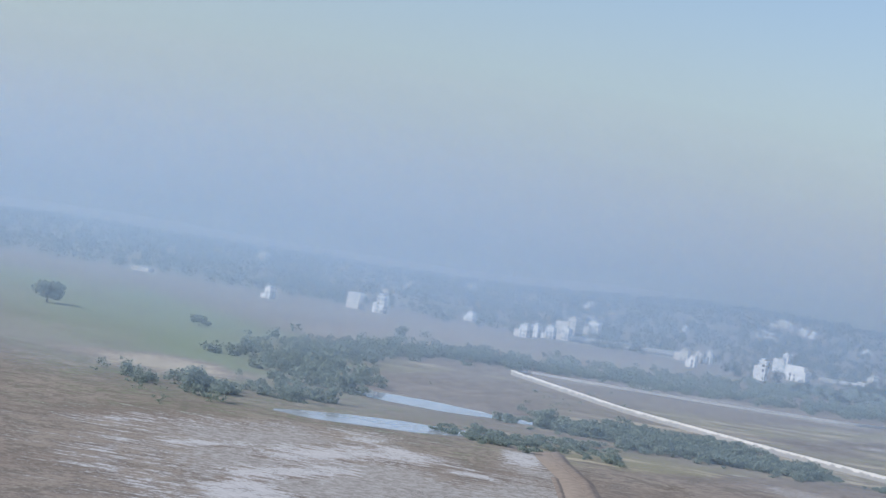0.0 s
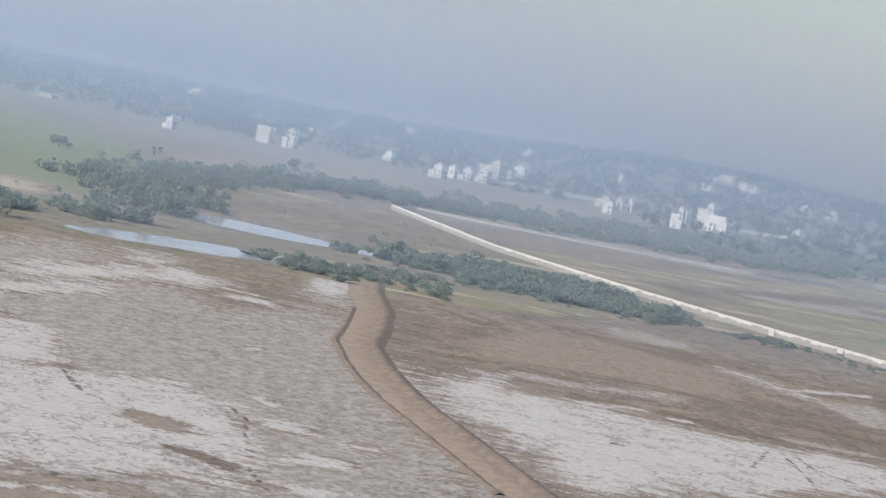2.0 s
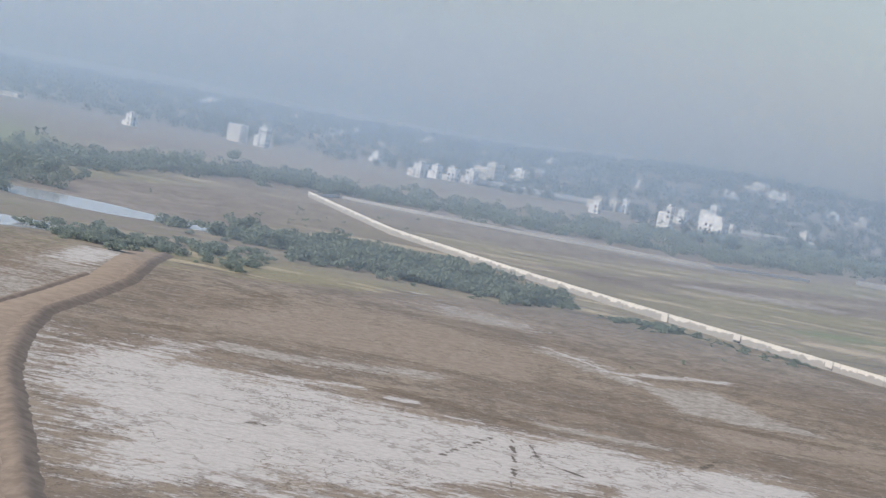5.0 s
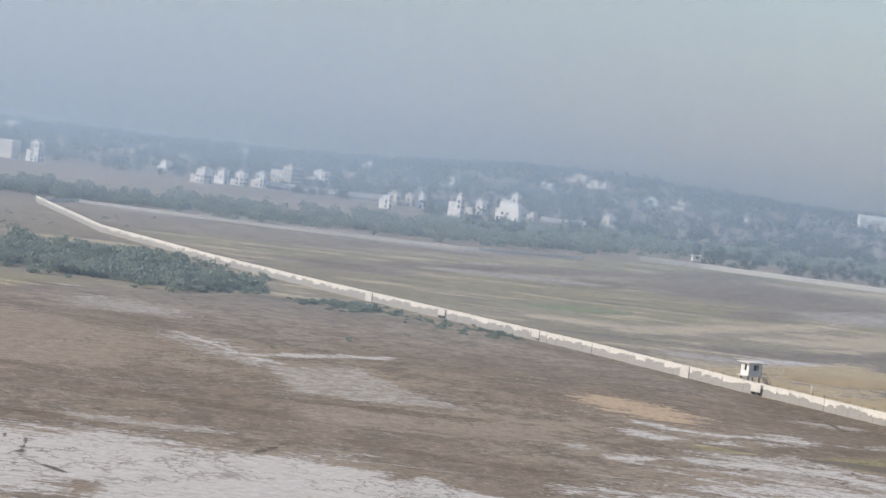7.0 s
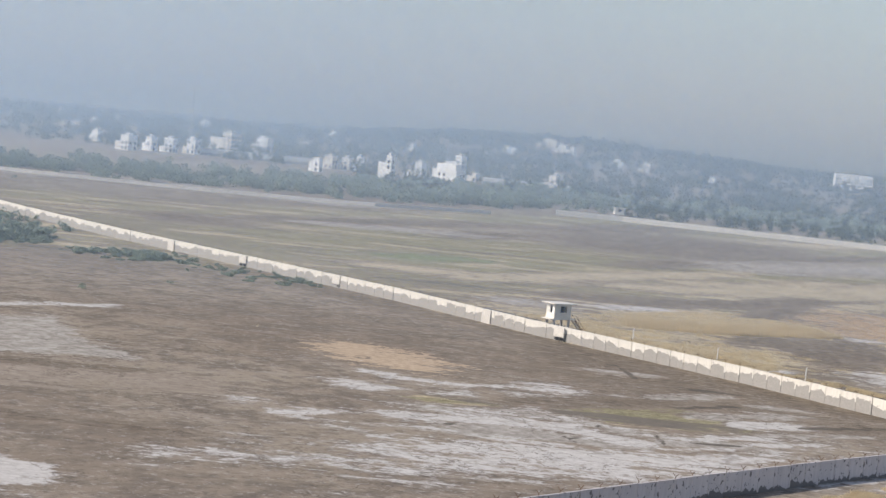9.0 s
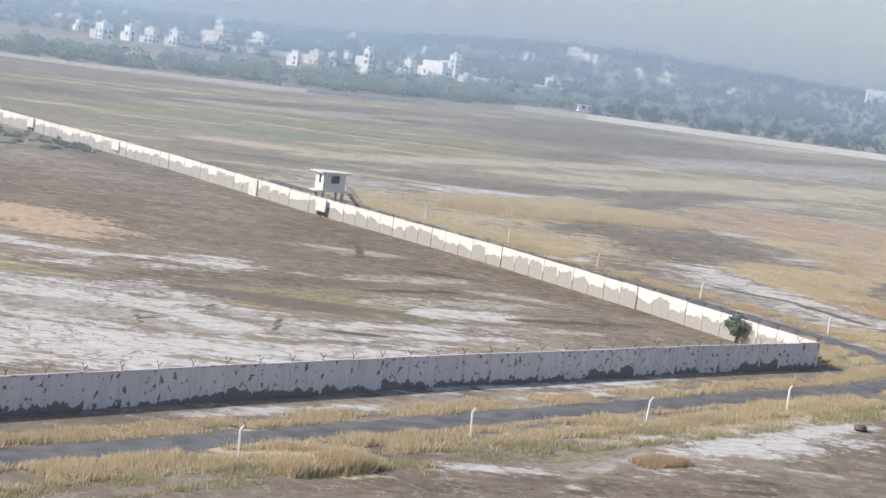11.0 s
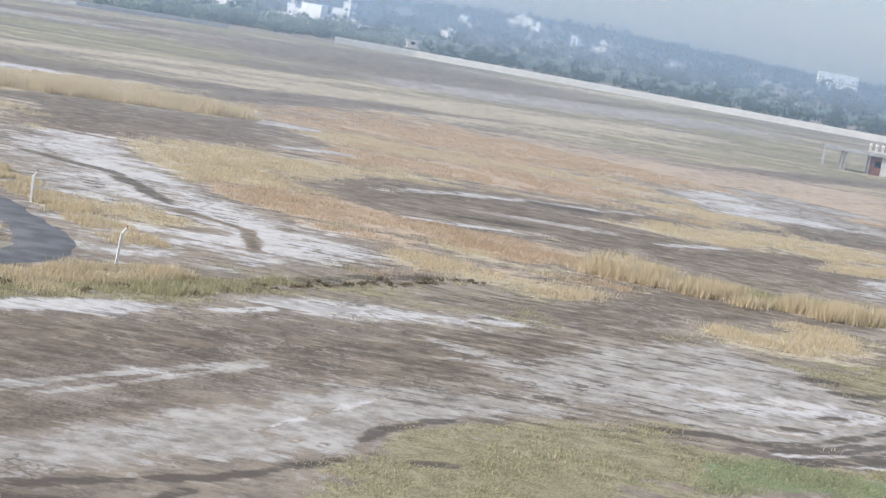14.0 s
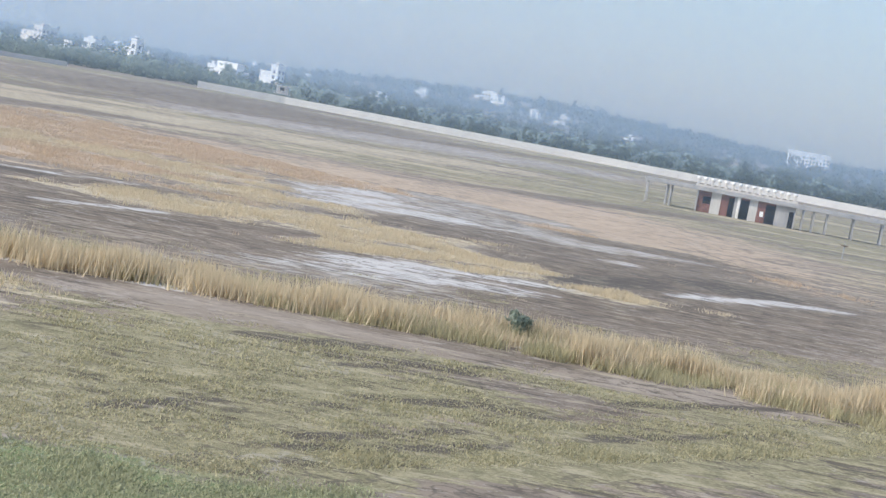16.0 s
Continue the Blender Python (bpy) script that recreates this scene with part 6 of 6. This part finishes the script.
# ---- dry grass ----
def blades(name, spots, height, material, label, seed, per=6, spread=0.3, lean=0.35, width=0.05):
    """Tufts of tapering blades at the spots."""
    g = np.random.default_rng(seed)
    P = np.repeat(np.asarray(spots, float), per, 0)
    n = len(P)
    P[:, :2] += g.normal(0, spread, (n, 2))
    P = np.c_[P, rise(P[:, 0], P[:, 1]) - 0.02]
    wave = np.array([noise.noise((a / 3.5, b / 3.5, seed)) for a, b in spots])
    h = height * g.uniform(0.5, 1.15, n) * np.repeat(0.85 + 1.0 * wave, per)
    a = g.uniform(0, 2 * np.pi, n)
    side = np.c_[np.cos(a), np.sin(a), np.zeros(n)] * (width * g.uniform(0.7, 1.6, n))[:, None]
    tip = P + np.c_[g.normal(0, lean, (n, 2)) * h[:, None], h]
    V = np.stack([P - side, P + side, tip], 1)
    me = bpy.data.meshes.new(name)
    me.vertices.add(3 * n), me.loops.add(3 * n), me.polygons.add(n)
    me.vertices.foreach_set("co", V.reshape(-1).astype(np.float32))
    me.loops.foreach_set("vertex_index", np.arange(3 * n, dtype=np.int32))
    me.polygons.foreach_set("loop_start", np.arange(0, 3 * n, 3, dtype=np.int32))
    me.update(calc_edges=True)
    me.materials.append(material)
    return tagged(new(name, me), label, "grass", kind="stuff")


def strewn(points, width, per_metre, seed, gap=0.25):
    """Spots strewn along a line, thinned out in places."""
    g = random.Random(seed)
    out = []
    for x, y, h in along(points, 1.0 / per_metre):
        q, o = radians(h), g.uniform(-width / 2, width / 2)
        px, py = x - math.sin(q) * o, y + math.cos(q) * o
        if noise.noise((px / 5, py / 2.2, seed)) > gap - 0.45:
            out.append((px, py))
    return out


def filled(kind, count, seed, x0=40, x1=330, y0=40, y1=215):
    """Spots inside the patches of one kind, nearer ones denser."""
    g = np.random.default_rng(seed)
    X, Y = g.uniform(x0, x1, 14 * count), y0 + (y1 - y0) * g.random(14 * count) ** 1.6
    c = cover(X, Y)
    wob = np.array([noise.noise((a / 6, b / 6, seed)) for a, b in zip(X, Y)])
    ok = c[kind] + 0.45 * wob + g.normal(0, 0.09, len(X)) > 0.54
    if kind != "salt":
        ok &= c["salt"] < 0.52
    return np.c_[X, Y][ok][:count]


blades("reeds", strewn([(219, 85), (224.7, 72.5), (231.6, 67.9), (237.4, 62), (244, 56.8), (248.1, 49.5), (253.8, 41.4), (258, 34)], 7.0, 100, 51, 0.38), 1.25, M_STRAW, "belt of tall dry straw-coloured reeds", 61, 10, 0.5, 0.2, 0.026)
blades("reeds", strewn([(222, 79), (229, 70), (236, 62), (243, 55), (248, 47), (253, 39)], 6.0, 70, 71, 0.3), 0.7, M_OLIVE, "olive undergrowth at the foot of the reeds", 72, 10, 0.3, 0.3, 0.018)
blades("verge_grass", strewn([(-60, 83.5), (60, 82.2), (110, 79.6), (150, 78), (165, 78.5), (173, 80)], 4.5, 60, 52), 0.5, M_STRAW, "dry straw-coloured verge grass beside the road", 62, 10, 0.22, 0.35, 0.03)
blades("verge_grass", strewn([(-60, 80), (60, 78.8), (110, 76), (150, 74.8), (180, 76.5)], 4.0, 40, 53, 0.35), 0.35, M_OLIVE, "olive and straw verge grass between road and salt", 63, 10, 0.22, 0.35, 0.03)
blades("verge_grass", strewn([(-60, 90.8), (60, 89.3), (110, 87.4), (150, 85.5), (163, 87.0), (168, 93), (171, 103)], 3.0, 50, 54), 0.42, M_STRAW, "dry grass between the wall and the road", 64, 10, 0.22, 0.35, 0.03)
blades("verge_grass", strewn([(159, 90), (163, 97), (167, 108), (171, 122), (177, 145), (184, 180)], 4.5, 50, 55), 0.42, M_STRAW, "olive and straw grass at the wall's end", 65, 10, 0.22, 0.35, 0.03)
blades("verge_grass", strewn([(177, 88), (181, 103), (184, 116), (187, 132), (195, 165)], 4.0, 45, 56, 0.3), 0.42, M_STRAW, "dry grass along the outer road edge", 66, 10, 0.22, 0.35, 0.03)
blades("reed_clump", strewn([(74, 77.6), (81.5, 77)], 1.6, 260, 57, -0.5), 0.9, M_STRAW, "tall dry straw clump beside the road", 67, 10, 0.25, 0.3, 0.035)
blades("grass_mound", strewn([(100.8, 70.6), (104.8, 70.1)], 1.6, 160, 77, -0.5), 0.5, M_RUSTGRASS, "low mound of russet dry grass on the salt edge", 78, 10, 0.25, 0.35, 0.03)
blades("reeds", strewn([(222, 203), (228, 196), (240, 190), (252, 187), (266, 184)], 13, 110, 73, 0.0), 1.25, M_STRAW, "broad bed of tall dry straw-coloured reeds in the field", 74, 8, 0.5, 0.2, 0.03)
blades("reed_bed", filled("straw", 26000, 58), 0.32, M_STRAW, "dry straw-coloured grass in the fields", 68, 10, 0.35, 0.35, 0.026)
blades("russet_grass", filled("russet", 12000, 59, 150, 330, 60, 215), 0.32, M_RUSTGRASS, "russet dry grass in the fields", 69, 10, 0.35, 0.35, 0.026)
blades("meadow_grass", filled("olive", 22000, 60, 150, 300, 34, 110), 0.12, M_OLIVE, "short olive and straw meadow grass", 70, 8, 0.3, 0.7, 0.03)
blades("green_grass", filled("green", 6000, 75, 150, 260, 30, 60), 0.14, M_GREENGRASS, "fresh green grass among the dry meadow", 76, 8, 0.3, 0.6, 0.03)

# ---- sheets imitating haze ----
def haze_sheet(d, share_, top):
    """A tall translucent sheet across the view, added to imitate haze; its opacity fades out at the ground and towards
    the top.
    """
    n = Nodes("haze")
    out = n.t.nodes["Material Output"]
    sep = n.t.nodes.new("ShaderNodeSeparateXYZ")
    n.put(sep.inputs[0], n.co)
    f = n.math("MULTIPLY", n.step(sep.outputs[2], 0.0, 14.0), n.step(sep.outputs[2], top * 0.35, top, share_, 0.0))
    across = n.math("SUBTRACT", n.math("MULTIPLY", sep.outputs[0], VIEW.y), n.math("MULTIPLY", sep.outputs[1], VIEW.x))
    f = n.math("MULTIPLY", f, n.step(across, -420.0, 420.0, 1.2, 0.72))       # more opaque on the left, to brighten that side of the view
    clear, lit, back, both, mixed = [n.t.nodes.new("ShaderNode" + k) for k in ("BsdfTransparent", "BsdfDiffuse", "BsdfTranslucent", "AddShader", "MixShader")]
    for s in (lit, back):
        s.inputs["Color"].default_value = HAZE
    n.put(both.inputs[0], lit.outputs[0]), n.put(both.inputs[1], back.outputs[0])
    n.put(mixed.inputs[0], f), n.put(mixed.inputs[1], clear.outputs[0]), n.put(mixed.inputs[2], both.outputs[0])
    n.put(out.inputs["Surface"], mixed.outputs[0])
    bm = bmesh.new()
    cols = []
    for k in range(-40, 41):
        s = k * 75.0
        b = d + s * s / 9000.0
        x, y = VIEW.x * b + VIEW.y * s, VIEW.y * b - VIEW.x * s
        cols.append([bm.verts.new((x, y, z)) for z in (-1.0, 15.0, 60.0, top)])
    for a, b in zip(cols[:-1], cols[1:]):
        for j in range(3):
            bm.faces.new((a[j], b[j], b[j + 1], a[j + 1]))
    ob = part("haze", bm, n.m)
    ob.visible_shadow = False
    tagged(ob, "translucent pale blue sheet imitating haze in the air", "haze", kind="structure")


# Pale blue of the sheets that stand in for aerial haze.
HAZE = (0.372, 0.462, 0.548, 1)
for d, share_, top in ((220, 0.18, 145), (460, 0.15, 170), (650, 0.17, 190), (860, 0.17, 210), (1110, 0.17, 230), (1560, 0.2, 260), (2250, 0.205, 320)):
    haze_sheet(d, share_, top)
